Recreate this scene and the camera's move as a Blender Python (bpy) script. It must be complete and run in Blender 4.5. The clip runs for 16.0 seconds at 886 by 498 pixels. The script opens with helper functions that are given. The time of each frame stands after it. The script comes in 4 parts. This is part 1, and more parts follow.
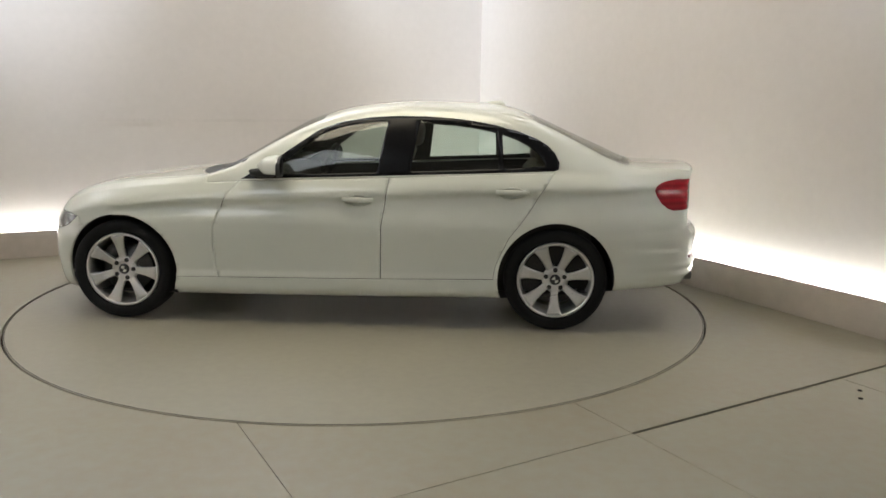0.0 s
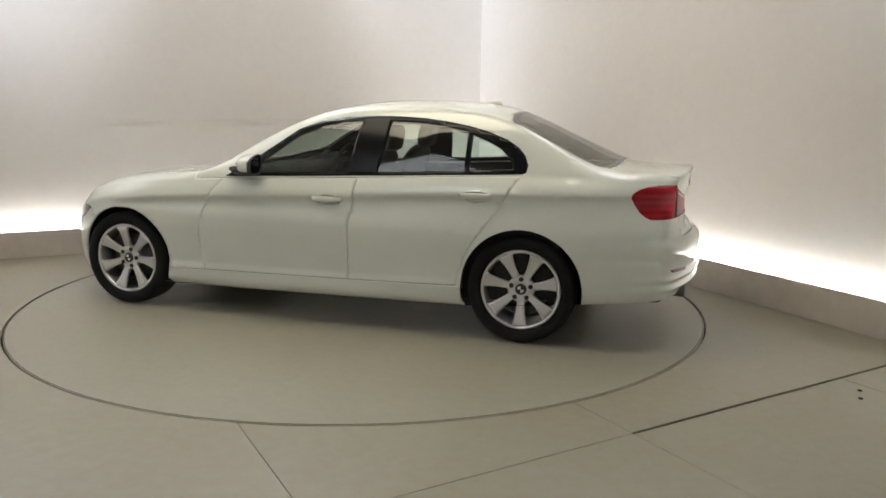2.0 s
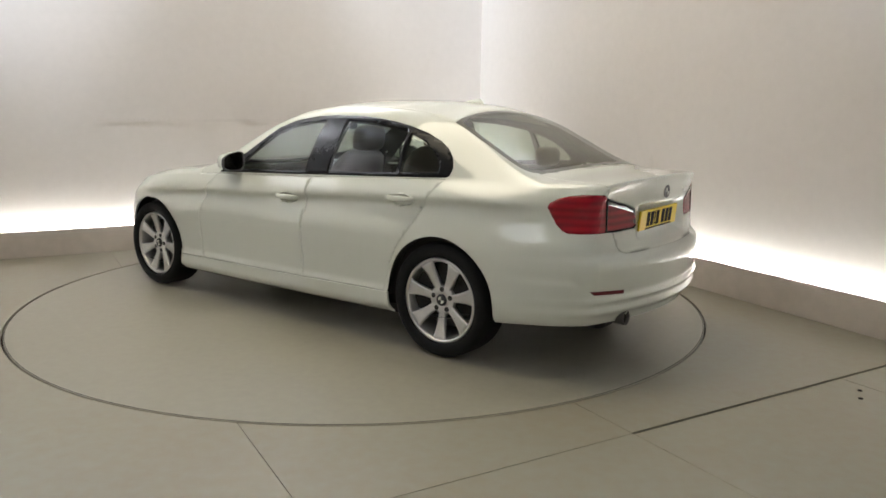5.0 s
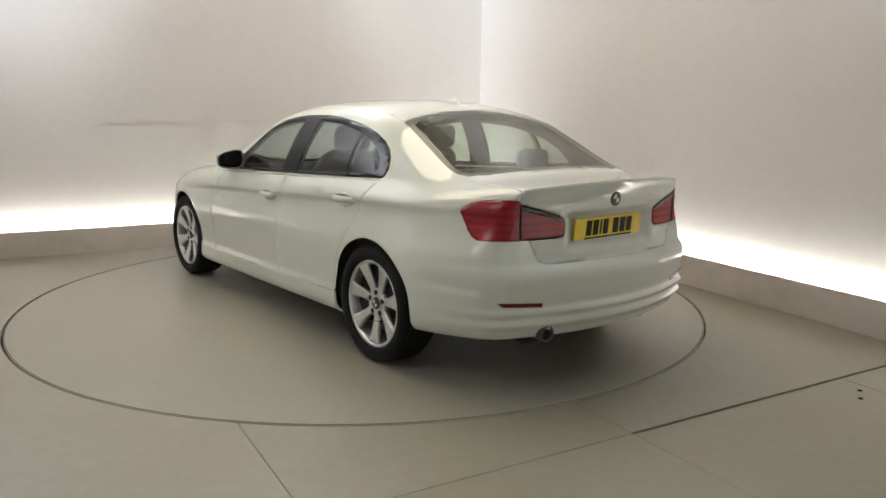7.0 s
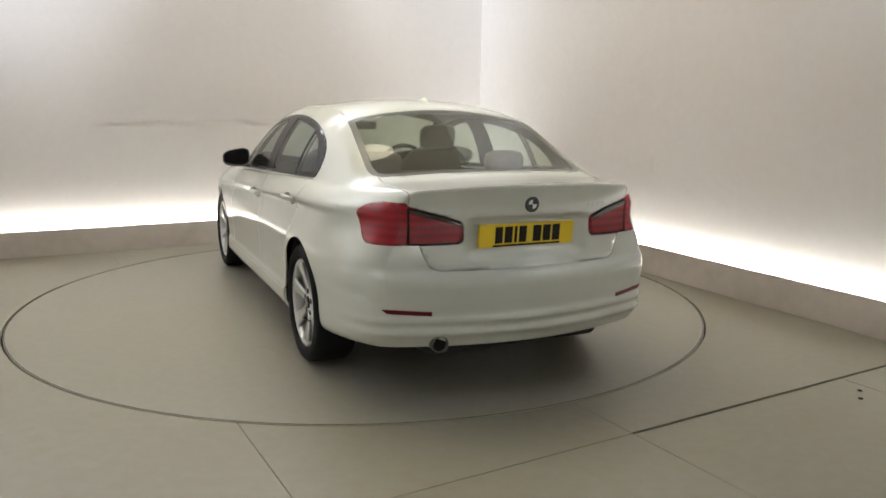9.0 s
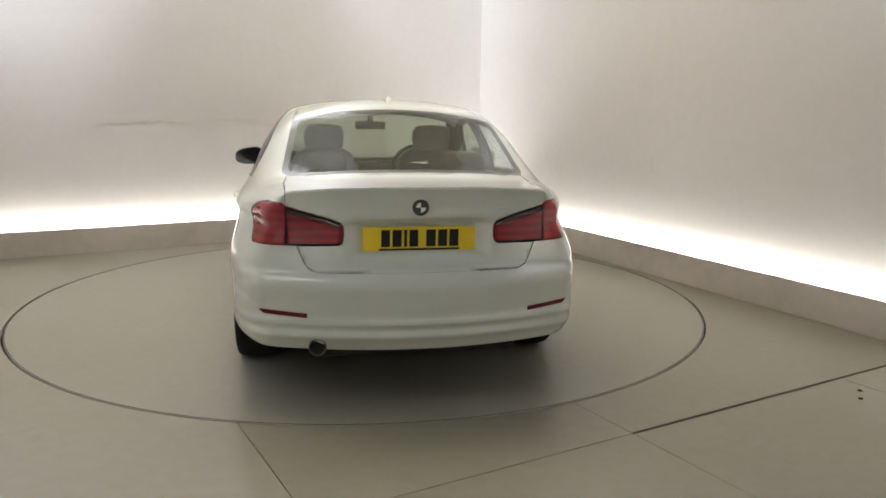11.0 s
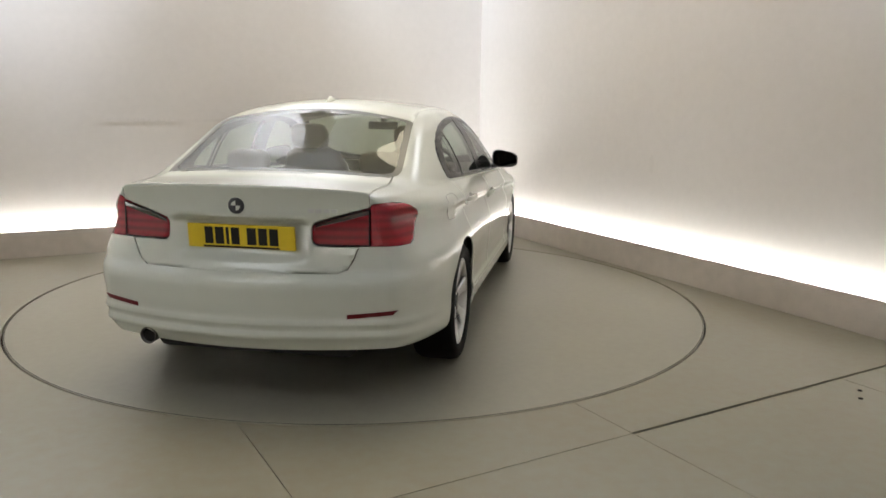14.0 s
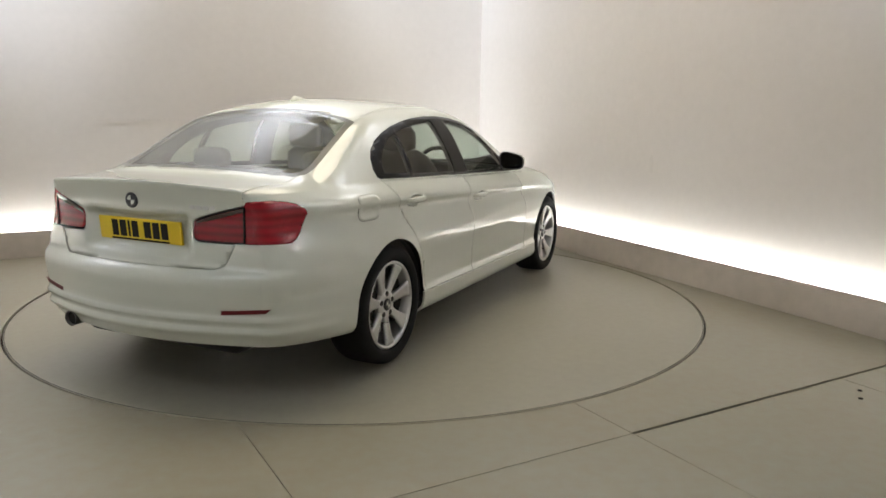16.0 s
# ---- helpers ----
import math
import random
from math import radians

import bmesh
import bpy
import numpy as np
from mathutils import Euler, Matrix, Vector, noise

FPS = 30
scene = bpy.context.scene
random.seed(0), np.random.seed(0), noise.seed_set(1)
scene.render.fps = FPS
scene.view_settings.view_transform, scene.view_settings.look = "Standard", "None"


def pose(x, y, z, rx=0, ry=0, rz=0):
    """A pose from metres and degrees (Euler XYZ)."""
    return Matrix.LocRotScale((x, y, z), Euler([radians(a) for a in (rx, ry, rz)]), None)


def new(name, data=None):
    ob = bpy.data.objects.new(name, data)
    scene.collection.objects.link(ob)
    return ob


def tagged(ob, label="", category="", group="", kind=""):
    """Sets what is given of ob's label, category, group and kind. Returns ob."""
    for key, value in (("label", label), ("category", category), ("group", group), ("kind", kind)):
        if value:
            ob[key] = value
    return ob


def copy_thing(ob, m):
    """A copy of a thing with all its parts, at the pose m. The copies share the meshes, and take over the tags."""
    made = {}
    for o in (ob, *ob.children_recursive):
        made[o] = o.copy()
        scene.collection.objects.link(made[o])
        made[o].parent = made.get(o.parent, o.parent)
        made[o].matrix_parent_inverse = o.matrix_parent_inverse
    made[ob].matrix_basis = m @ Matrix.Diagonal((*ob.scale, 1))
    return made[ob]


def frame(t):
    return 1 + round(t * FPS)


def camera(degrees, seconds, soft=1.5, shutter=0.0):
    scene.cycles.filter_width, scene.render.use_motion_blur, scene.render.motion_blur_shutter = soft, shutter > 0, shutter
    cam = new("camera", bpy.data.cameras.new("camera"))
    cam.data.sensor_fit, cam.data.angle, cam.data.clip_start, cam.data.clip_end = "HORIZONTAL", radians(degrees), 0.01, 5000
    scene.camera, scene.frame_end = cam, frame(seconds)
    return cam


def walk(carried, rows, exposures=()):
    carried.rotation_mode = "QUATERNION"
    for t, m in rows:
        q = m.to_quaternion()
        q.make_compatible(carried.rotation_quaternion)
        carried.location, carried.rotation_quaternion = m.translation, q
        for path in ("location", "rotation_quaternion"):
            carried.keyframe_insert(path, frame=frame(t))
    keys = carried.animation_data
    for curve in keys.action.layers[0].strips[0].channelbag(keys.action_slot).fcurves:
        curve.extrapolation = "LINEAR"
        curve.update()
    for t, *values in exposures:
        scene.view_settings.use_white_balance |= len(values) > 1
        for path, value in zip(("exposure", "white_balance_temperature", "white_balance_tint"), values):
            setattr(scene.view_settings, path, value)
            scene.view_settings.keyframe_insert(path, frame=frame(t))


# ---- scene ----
cam = camera(60.74, 16.0, soft=1.6)
EYE = pose(0.0, -5.593, 1.376, 79.588, -0.721, -5.487)
walk(cam, [(0.0, EYE), (16.0, EYE)])

# ---- light ----
world = bpy.data.worlds.new("studio_world")
world.use_nodes = True
world.node_tree.nodes["Background"].inputs[0].default_value = (0.9, 0.95, 1.0, 1)
world.node_tree.nodes["Background"].inputs[1].default_value = 0.02
scene.world = world
scene.view_settings.exposure = 0.0


def area_lamp(name, m, size_x, size_y, watts, colour):
    data = bpy.data.lights.new(name, "AREA")
    data.shape, data.size, data.size_y, data.energy, data.color = "RECTANGLE", size_x, size_y, watts, colour
    ob = new(name, data)
    ob.matrix_world = m
    return ob


# the studio's corner and the run of its two seen walls
CORNER = Vector((1.261, 3.509, 0))
A_DIR = Vector((math.cos(radians(204.35)), math.sin(radians(204.35)), 0))   # along the first wall, away from the corner
B_DIR = Vector((math.cos(radians(-68.49)), math.sin(radians(-68.49)), 0))   # along the second wall
ROOM_A, ROOM_B, CEIL, UPSTAND, GAP = 9.0, 10.5, 5.6, 0.24, 0.16


def room_point(a, b, z=0.0):
    return CORNER + A_DIR * a + B_DIR * b + Vector((0, 0, z))


# unseen overhead lamps: a warm one over the car, a weaker cool fill added near the camera's left
for a, b, w, tone in ((3.1, 3.2, 92, (1.0, 0.89, 0.68)), (7.0, 5.7, 52, (0.9, 0.96, 1.0))):
    area_lamp("unseen_overhead_lamp", Matrix.Translation(room_point(a, b, 4.1)) @ pose(0, 0, 0, 0, 0, 24.35), 3.4, 1.6, w, tone)
# unseen cool lamps added near the two seen walls: an added shield keeps their light off the room, added trays throw the
# soft cones of shade on the walls
ADDED_WASHES = [(room_point(2.65, 0.54, 4.5), 0.22, 470, "A"), (room_point(6.6, 0.54, 4.5), 0.22, 1200, "A"), (room_point(0.54, 3.0, 4.5), 0.295, 320, "B"), (room_point(0.54, 6.9, 4.5), 0.295, 290, "B")]
for p, tray_r, watts, side in ADDED_WASHES:
    data = bpy.data.lights.new("added_wash_lamp", "POINT")
    data.energy, data.color, data.shadow_soft_size = watts, (0.78, 0.86, 1.0), 0.07
    new("added_wash_lamp", data).location = p

# ---- materials ----


def mat(name, colour, rough=0.5, metal=0.0, coat=0.0, noise_scale=0.0, noise_amount=0.0, bump=0.0, emit=None, emit_strength=0.0, spec=0.5, second=None, second_scale=1.5, fine_weight=1.0):
    m = bpy.data.materials.new(name)
    m.use_nodes = True
    nt = m.node_tree
    b = nt.nodes["Principled BSDF"]
    b.inputs["Base Color"].default_value = (*colour, 1)
    b.inputs["Roughness"].default_value = rough
    b.inputs["Metallic"].default_value = metal
    b.inputs["Specular IOR Level"].default_value = spec
    b.inputs["Coat Weight"].default_value = coat
    b.inputs["Coat Roughness"].default_value = 0.03
    b.inputs["Coat IOR"].default_value = 1.6
    if emit:
        b.inputs["Emission Color"].default_value = (*emit, 1)
        b.inputs["Emission Strength"].default_value = emit_strength
    if noise_scale:
        tc = nt.nodes.new("ShaderNodeTexCoord")
        fine = nt.nodes.new("ShaderNodeTexNoise")
        fine.inputs["Scale"].default_value = noise_scale
        fine.inputs["Detail"].default_value = 6
        nt.links.new(tc.outputs["Object"], fine.inputs["Vector"])
        broad = nt.nodes.new("ShaderNodeTexNoise")
        broad.inputs["Scale"].default_value = second_scale
        broad.inputs["Detail"].default_value = 4
        nt.links.new(tc.outputs["Object"], broad.inputs["Vector"])
        mixn = nt.nodes.new("ShaderNodeMath")
        mixn.operation = "MULTIPLY_ADD"
        mixn.inputs[1].default_value = fine_weight
        nt.links.new(fine.outputs["Fac"], mixn.inputs[0])
        nt.links.new(broad.outputs["Fac"], mixn.inputs[2])
        ramp = nt.nodes.new("ShaderNodeMapRange")
        middle = 0.5 + 0.5 * fine_weight
        ramp.inputs["From Min"].default_value, ramp.inputs["From Max"].default_value = middle - 0.2 - 0.1 * fine_weight, middle + 0.2 + 0.1 * fine_weight
        nt.links.new(mixn.outputs[0], ramp.inputs["Value"])
        mc = nt.nodes.new("ShaderNodeMix")
        mc.data_type = "RGBA"
        other = second or tuple(c * (1 - noise_amount) for c in colour)
        mc.inputs["A"].default_value = (*other, 1)
        mc.inputs["B"].default_value = (*colour, 1)
        nt.links.new(ramp.outputs[0], mc.inputs["Factor"])
        nt.links.new(mc.outputs["Result"], b.inputs["Base Color"])
        if bump:
            bp = nt.nodes.new("ShaderNodeBump")
            bp.inputs["Strength"].default_value = bump
            bp.inputs["Distance"].default_value = 0.002
            nt.links.new(fine.outputs["Fac"], bp.inputs["Height"])
            nt.links.new(bp.outputs[0], b.inputs["Normal"])
    return m


def glass_mat(name, tint, glare_veil):
    """Thin tinted glass: see-through with a clear reflection."""
    m = bpy.data.materials.new(name)
    m.use_nodes = True
    nt = m.node_tree
    nt.nodes.clear()
    out = nt.nodes.new("ShaderNodeOutputMaterial")
    tr = nt.nodes.new("ShaderNodeBsdfTransparent")
    tr.inputs[0].default_value = (*tint, 1)
    gl = nt.nodes.new("ShaderNodeBsdfGlossy")
    gl.inputs["Roughness"].default_value = 0.02
    lw = nt.nodes.new("ShaderNodeLayerWeight")
    pw = nt.nodes.new("ShaderNodeMath")
    pw.operation = "POWER"
    pw.inputs[1].default_value = 5.0
    nt.links.new(lw.outputs["Facing"], pw.inputs[0])
    fr = nt.nodes.new("ShaderNodeMath")
    fr.operation = "MULTIPLY_ADD"
    fr.inputs[1].default_value, fr.inputs[2].default_value = 0.9, 0.06
    nt.links.new(pw.outputs[0], fr.inputs[0])
    # pale diffuse share stands in for glare reflected on the glass
    df = nt.nodes.new("ShaderNodeBsdfDiffuse")
    df.inputs[0].default_value = (0.40, 0.385, 0.30, 1)
    m1 = nt.nodes.new("ShaderNodeMixShader")
    m1.inputs[0].default_value = glare_veil
    nt.links.new(tr.outputs[0], m1.inputs[1])
    nt.links.new(df.outputs[0], m1.inputs[2])
    m2 = nt.nodes.new("ShaderNodeMixShader")
    nt.links.new(fr.outputs[0], m2.inputs[0])
    nt.links.new(m1.outputs[0], m2.inputs[1])
    nt.links.new(gl.outputs[0], m2.inputs[2])
    nt.links.new(m2.outputs[0], out.inputs[0])
    return m


WALL = mat("wall_paint", (0.565, 0.525, 0.485), 0.75, noise_scale=14, noise_amount=0.05, bump=0.05, second_scale=0.7)
UP = mat("upstand_paint", (0.50, 0.445, 0.39), 0.6, noise_scale=9, noise_amount=0.16, bump=0.1, second_scale=2)
FLOOR = mat("floor_paint", (0.25, 0.240, 0.186), 0.40, noise_scale=16, noise_amount=0.2, bump=0.02, second=(0.238, 0.206, 0.146), second_scale=0.8, fine_weight=0.9)
DISC = mat("disc_paint", (0.28, 0.262, 0.203), 0.39, noise_scale=18, noise_amount=0.10, bump=0.02, second_scale=0.9, fine_weight=1.0)
DARKGAP = mat("gap_dark", (0.012, 0.009, 0.006), 0.9, noise_scale=30, noise_amount=0.3)
CEILM = mat("ceiling_paint", (0.06, 0.06, 0.06), 0.8, noise_scale=8, noise_amount=0.06)
LED = mat("led_strip", (0.9, 0.95, 1.0), 0.5, emit=(0.94, 0.98, 0.99), emit_strength=74)
PAINT = mat("white_car_paint", (0.61, 0.628, 0.56), 0.6, coat=1.0, spec=0.2, noise_scale=350, noise_amount=0.02, second_scale=3)
TRIM = mat("gloss_black_trim", (0.008, 0.008, 0.009), 0.2, spec=0.15, noise_scale=60, noise_amount=0.2)
PLASTIC = mat("black_plastic", (0.022, 0.022, 0.023), 0.55, noise_scale=200, noise_amount=0.25, bump=0.15)
RUBBER = mat("tyre_rubber", (0.009, 0.009, 0.009), 0.8, spec=0.2, noise_scale=120, noise_amount=0.3, bump=0.3)
ALLOY = mat("silver_alloy", (0.58, 0.58, 0.57), 0.33, metal=0.75, noise_scale=80, noise_amount=0.06)
STEEL = mat("brake_steel", (0.16, 0.155, 0.15), 0.45, metal=0.8, noise_scale=60, noise_amount=0.3)
MIRROR = mat("door_mirror_glass", (0.10, 0.10, 0.11), 0.05, metal=1.0)
DARKWALL = mat("dark_wall_paint", (0.52, 0.49, 0.46), 0.8, noise_scale=9, noise_amount=0.12, second_scale=0.8)
CHROME = mat("chrome", (0.75, 0.75, 0.76), 0.12, metal=1.0)


def lamp_mat(name, bright, dark):
    """Red lamp glass over rows of reflectors: soft level bands across the lens."""
    m = mat(name, bright, 0.25, coat=0.15, spec=0.3)
    nt = m.node_tree
    tc = nt.nodes.new("ShaderNodeTexCoord")
    wave = nt.nodes.new("ShaderNodeTexWave")
    wave.bands_direction, wave.wave_profile = "Z", "SIN"
    wave.inputs["Scale"].default_value, wave.inputs["Distortion"].default_value = 8.5, 0.6
    wave.inputs["Detail"].default_value = 1.0
    nt.links.new(tc.outputs["Object"], wave.inputs["Vector"])
    mix = nt.nodes.new("ShaderNodeMix")
    mix.data_type = "RGBA"
    mix.inputs["A"].default_value, mix.inputs["B"].default_value = (*dark, 1), (*bright, 1)
    nt.links.new(wave.outputs["Fac"], mix.inputs["Factor"])
    nt.links.new(mix.outputs["Result"], nt.nodes["Principled BSDF"].inputs["Base Color"])
    return m


LENS = lamp_mat("tail_lamp_lens", (0.30, 0.004, 0.012), (0.21, 0.002, 0.008))
LIDLENS = lamp_mat("lid_lamp_lens", (0.27, 0.004, 0.012), (0.16, 0.002, 0.007))
RED = mat("reflector_red", (0.13, 0.004, 0.007), 0.35, coat=0.0, spec=0.3, noise_scale=70, noise_amount=0.25, second_scale=12)
DARKRED = mat("tail_lamp_smoke", (0.05, 0.004, 0.006), 0.2, coat=1.0, noise_scale=70, noise_amount=0.25, second_scale=12)
LAMPGREY = mat("headlamp_insides", (0.50, 0.51, 0.52), 0.15, coat=1.0, metal=0.3, noise_scale=26, noise_amount=0.85, second_scale=18)
YELLOW = mat("plate_yellow", (0.78, 0.56, 0.02), 0.4, noise_scale=60, noise_amount=0.06)
LEATHER = mat("beige_leather", (0.15, 0.12, 0.09), 0.55, noise_scale=90, noise_amount=0.12, bump=0.2)
CABIN = mat("cabin_plastic", (0.028, 0.026, 0.024), 0.75, spec=0.12, noise_scale=90, noise_amount=0.25, bump=0.1)
LINER = mat("roof_liner", (0.20, 0.19, 0.17), 0.9, noise_scale=200, noise_amount=0.08)
GLASS = glass_mat("side_glass", (0.66, 0.73, 0.68), 0.02)
REARGLASS = glass_mat("rear_glass", (0.70, 0.74, 0.64), 0.20)
BORDER = mat("glass_border", (0.10, 0.095, 0.07), 0.3, noise_scale=60, noise_amount=0.3)
BADGE = mat("badge_dark", (0.012, 0.013, 0.018), 0.3, coat=0.3)
SCUFF = mat("wall_scuff_grey", (0.565, 0.525, 0.485), 0.8, noise_scale=40, noise_amount=0.1)
UNDER = mat("underbody", (0.02, 0.02, 0.02), 0.8, noise_scale=30, noise_amount=0.3)

# ---- building helpers ----


def mesh_of(name, bm, material, smooth=True):
    me = bpy.data.meshes.new(name)
    bm.normal_update()
    bm.to_mesh(me)
    bm.free()
    me.materials.append(material)
    if smooth:
        me.shade_smooth()
    return me


def part(name, bm, material, parent, label="", smooth=True):
    ob = new(name, mesh_of(name, bm, material, smooth))
    ob.parent = parent
    if label:
        tagged(ob, label)
    return ob


def thing(name, bm, material, label, category, group="", kind="", smooth=False):
    return tagged(new(name, mesh_of(name, bm, material, smooth)), label, category, group, kind)


def box(bm, lo, hi, m=Matrix(), bevel=0.0, seg=2):
    got = bmesh.ops.create_cube(bm, size=1.0)["verts"]
    lo, hi = Vector(lo), Vector(hi)
    for v in got:
        v.co = Vector([lo[i] + (v.co[i] + 0.5) * (hi[i] - lo[i]) for i in range(3)])
    if bevel:
        edges = list({e for v in got for e in v.link_edges})
        got = bmesh.ops.bevel(bm, geom=got + edges, offset=bevel, segments=seg, profile=0.6, affect="EDGES")["verts"]
        got = list({v for f in bm.faces for v in f.verts} & set(got))
    if m != Matrix():
        bmesh.ops.transform(bm, matrix=m, verts=got)
    return got


def slab(bm, p, q, width_dir, thick, z0, z1):
    """An upright slab from p to q, thick metres towards width_dir."""
    a, b = Vector(p), Vector(q)
    w = Vector(width_dir) * thick
    vs = [bm.verts.new((c.x, c.y, z)) for z in (z0, z1) for c in (a, b, b + w, a + w)]
    for f in ((3, 2, 1, 0), (4, 5, 6, 7), (0, 1, 5, 4), (1, 2, 6, 5), (2, 3, 7, 6), (3, 0, 4, 7)):
        bm.faces.new([vs[i] for i in f])
    bmesh.ops.recalc_face_normals(bm, faces=bm.faces)


def lathe(bm, profile, axis_x, segments=48, closed=False):
    """Turns (y, r) points about the y axis at (axis_x[0], axis_x[1])."""
    cx, cz = axis_x
    rings = []
    for k in range(segments):
        a = 2 * math.pi * k / segments
        rings.append([bm.verts.new((cx + r * math.cos(a), y, cz + r * math.sin(a))) for y, r in profile])
    n = len(profile)
    for k in range(segments):
        r0, r1 = rings[k], rings[(k + 1) % segments]
        for i in range(n if closed else n - 1):
            j = (i + 1) % n
            bm.faces.new((r0[i], r0[j], r1[j], r1[i]))
    bmesh.ops.recalc_face_normals(bm, faces=bm.faces)


def spline(points):
    """A smooth function through (x, value) points, flat-safe (monotone cubic)."""
    pts = sorted(points)
    xs, ys = np.array([p[0] for p in pts], float), np.array([p[1] for p in pts], float)
    h, d = np.diff(xs), np.diff(ys) / np.diff(xs)
    m = np.zeros(len(xs))
    m[0], m[-1] = d[0], d[-1]
    for i in range(1, len(xs) - 1):
        if d[i - 1] * d[i] > 0:
            w1, w2 = 2 * h[i] + h[i - 1], h[i] + 2 * h[i - 1]
            m[i] = (w1 + w2) / (w1 / d[i - 1] + w2 / d[i])

    def f(x):
        x = min(max(x, xs[0]), xs[-1])
        i = min(max(int(np.searchsorted(xs, x)) - 1, 0), len(xs) - 2)
        t = (x - xs[i]) / h[i]
        return float((2 * t**3 - 3 * t**2 + 1) * ys[i] + (t**3 - 2 * t**2 + t) * h[i] * m[i] + (3 * t**2 - 2 * t**3) * ys[i + 1] + (t**3 - t**2) * h[i] * m[i + 1])
    return f


def inside(pt, poly):
    x, y = pt
    c = False
    for (x0, y0), (x1, y1) in zip(poly, poly[1:] + poly[:1]):
        if (y0 > y) != (y1 > y) and x < (x1 - x0) * (y - y0) / (y1 - y0) + x0:
            c = not c
    return c


def cut_line(bm, pts, axes, test, closed=False):
    """Splits the faces that pass test along a polyline seen along the axis left out of axes."""
    i, j = axes
    pts = list(pts) + ([pts[0]] if closed else [])
    for a, b in zip(pts[:-1], pts[1:]):
        d = Vector((b[0] - a[0], b[1] - a[1]))
        if d.length < 1e-6:
            continue
        no, co = [0, 0, 0], [0, 0, 0]
        no[i], no[j] = -d.y, d.x
        co[i], co[j] = a
        lo = (min(a[0], b[0]) - 0.004, min(a[1], b[1]) - 0.004)
        hi = (max(a[0], b[0]) + 0.004, max(a[1], b[1]) + 0.004)
        fs = []
        for f in bm.faces:
            us, vs = [v.co[i] for v in f.verts], [v.co[j] for v in f.verts]
            if max(us) > lo[0] and min(us) < hi[0] and max(vs) > lo[1] and min(vs) < hi[1] and test(f):
                fs.append(f)
        if fs:
            geom = list({e for f in fs for e in f.edges} | {v for f in fs for v in f.verts}) + fs
            bmesh.ops.bisect_plane(bm, geom=geom, plane_co=co, plane_no=no, dist=1e-5)


# ---- the studio ----
def studio():
    zed = Vector((0, 0, 1))
    out_a, out_b = Vector((-A_DIR.y, A_DIR.x, 0)), Vector((-B_DIR.y, B_DIR.x, 0))
    if out_a.dot(-B_DIR) < 0:
        out_a = -out_a
    if out_b.dot(-A_DIR) < 0:
        out_b = -out_b
    t = 0.15
    # walls stand GAP behind the upstands
    for name, a0, b0, a1, b1, w in (("wall_north", -GAP - t, -GAP, ROOM_A + GAP + t, -GAP, out_a), ("wall_east", -GAP, -GAP, -GAP, ROOM_B + GAP, out_b),
                                    ("wall_south", -GAP - t, ROOM_B + GAP, ROOM_A + GAP + t, ROOM_B + GAP, -out_a), ("wall_west", ROOM_A + GAP, -GAP, ROOM_A + GAP, ROOM_B + GAP, -out_b)):
        bm = bmesh.new()
        slab(bm, room_point(a0, b0), room_point(a1, b1), w, t, 0, CEIL)
        if name in ("wall_south", "wall_west"):
            thing(name, bm, DARKWALL, "plain grey painted wall of the studio", "wall", kind="structure")
        else:
            thing(name, bm, WALL, "off-white painted studio wall lit from its foot", "wall", kind="structure")
    bm = bmesh.new()
    p = [room_point(a, b, CEIL) for a, b in ((-0.4, -0.4), (ROOM_A + 0.4, -0.4), (ROOM_A + 0.4, ROOM_B + 0.4), (-0.4, ROOM_B + 0.4))]
    lower = [bm.verts.new(c) for c in p]
    upper = [bm.verts.new(c + zed * 0.1) for c in p]
    bm.faces.new(lower), bm.faces.new(upper[::-1])
    for k in range(4):
        bm.faces.new((lower[k], upper[k], upper[(k + 1) % 4], lower[(k + 1) % 4]))
    bmesh.ops.recalc_face_normals(bm, faces=bm.faces)
    thing("ceiling", bm, CEILM, "dark painted ceiling over the studio", "ceiling", kind="structure")
    # upstands with the light strips hidden behind them
    th = 0.03
    for name, a0, b0, a1, b1, w in (("upstand_north", 0, 0, ROOM_A, 0, out_a), ("upstand_east", 0, 0, 0, ROOM_B, out_b),
                                    ("upstand_south", 0, ROOM_B, ROOM_A, ROOM_B, -out_a), ("upstand_west", ROOM_A, 0, ROOM_A, ROOM_B, -out_b)):
        bm = bmesh.new()
        slab(bm, room_point(a0, b0), room_point(a1, b1), w, th, 0, UPSTAND)
        bmesh.ops.bevel(bm, geom=list(bm.edges), offset=0.004, segments=2, affect="EDGES")
        thing(name, bm, UP, "low grey-beige painted upstand along the wall's foot", "upstand", kind="structure")
        bm = bmesh.new()
        d = (room_point(a1, b1) - room_point(a0, b0)).normalized()
        slab(bm, room_point(a0, b0) + w * 0.105 + d * 0.05, room_point(a1, b1) + w * 0.105 - d * 0.05, w, 0.045, UPSTAND - 0.075, UPSTAND - 0.05)
        ob = thing("light_strip", bm, LED, "cool white glowing light strip hidden behind the upstand", "light strip", "strips behind the upstands")
        bm = bmesh.new()
        slab(bm, room_point(a0, b0) + w * 0.11 + d * 0.05, room_point(a1, b1) + w * 0.11 - d * 0.05, w, 0.035, 0.004, UPSTAND - 0.075)
        part("strip_bracket", bm, UP, ob, smooth=False)
    # a shallow batten joint across the first wall
    bm = bmesh.new()
    z = 1.235
    q0, q1 = room_point(1.75, -GAP, 0), room_point(4.15, -GAP, 0)
    slab(bm, q0, q1, -out_a, 0.010, z - 0.004, z + 0.024)
    thing("wall_joint", bm, SCUFF, "thin horizontal joint strip on the painted wall", "trim", kind="structure")

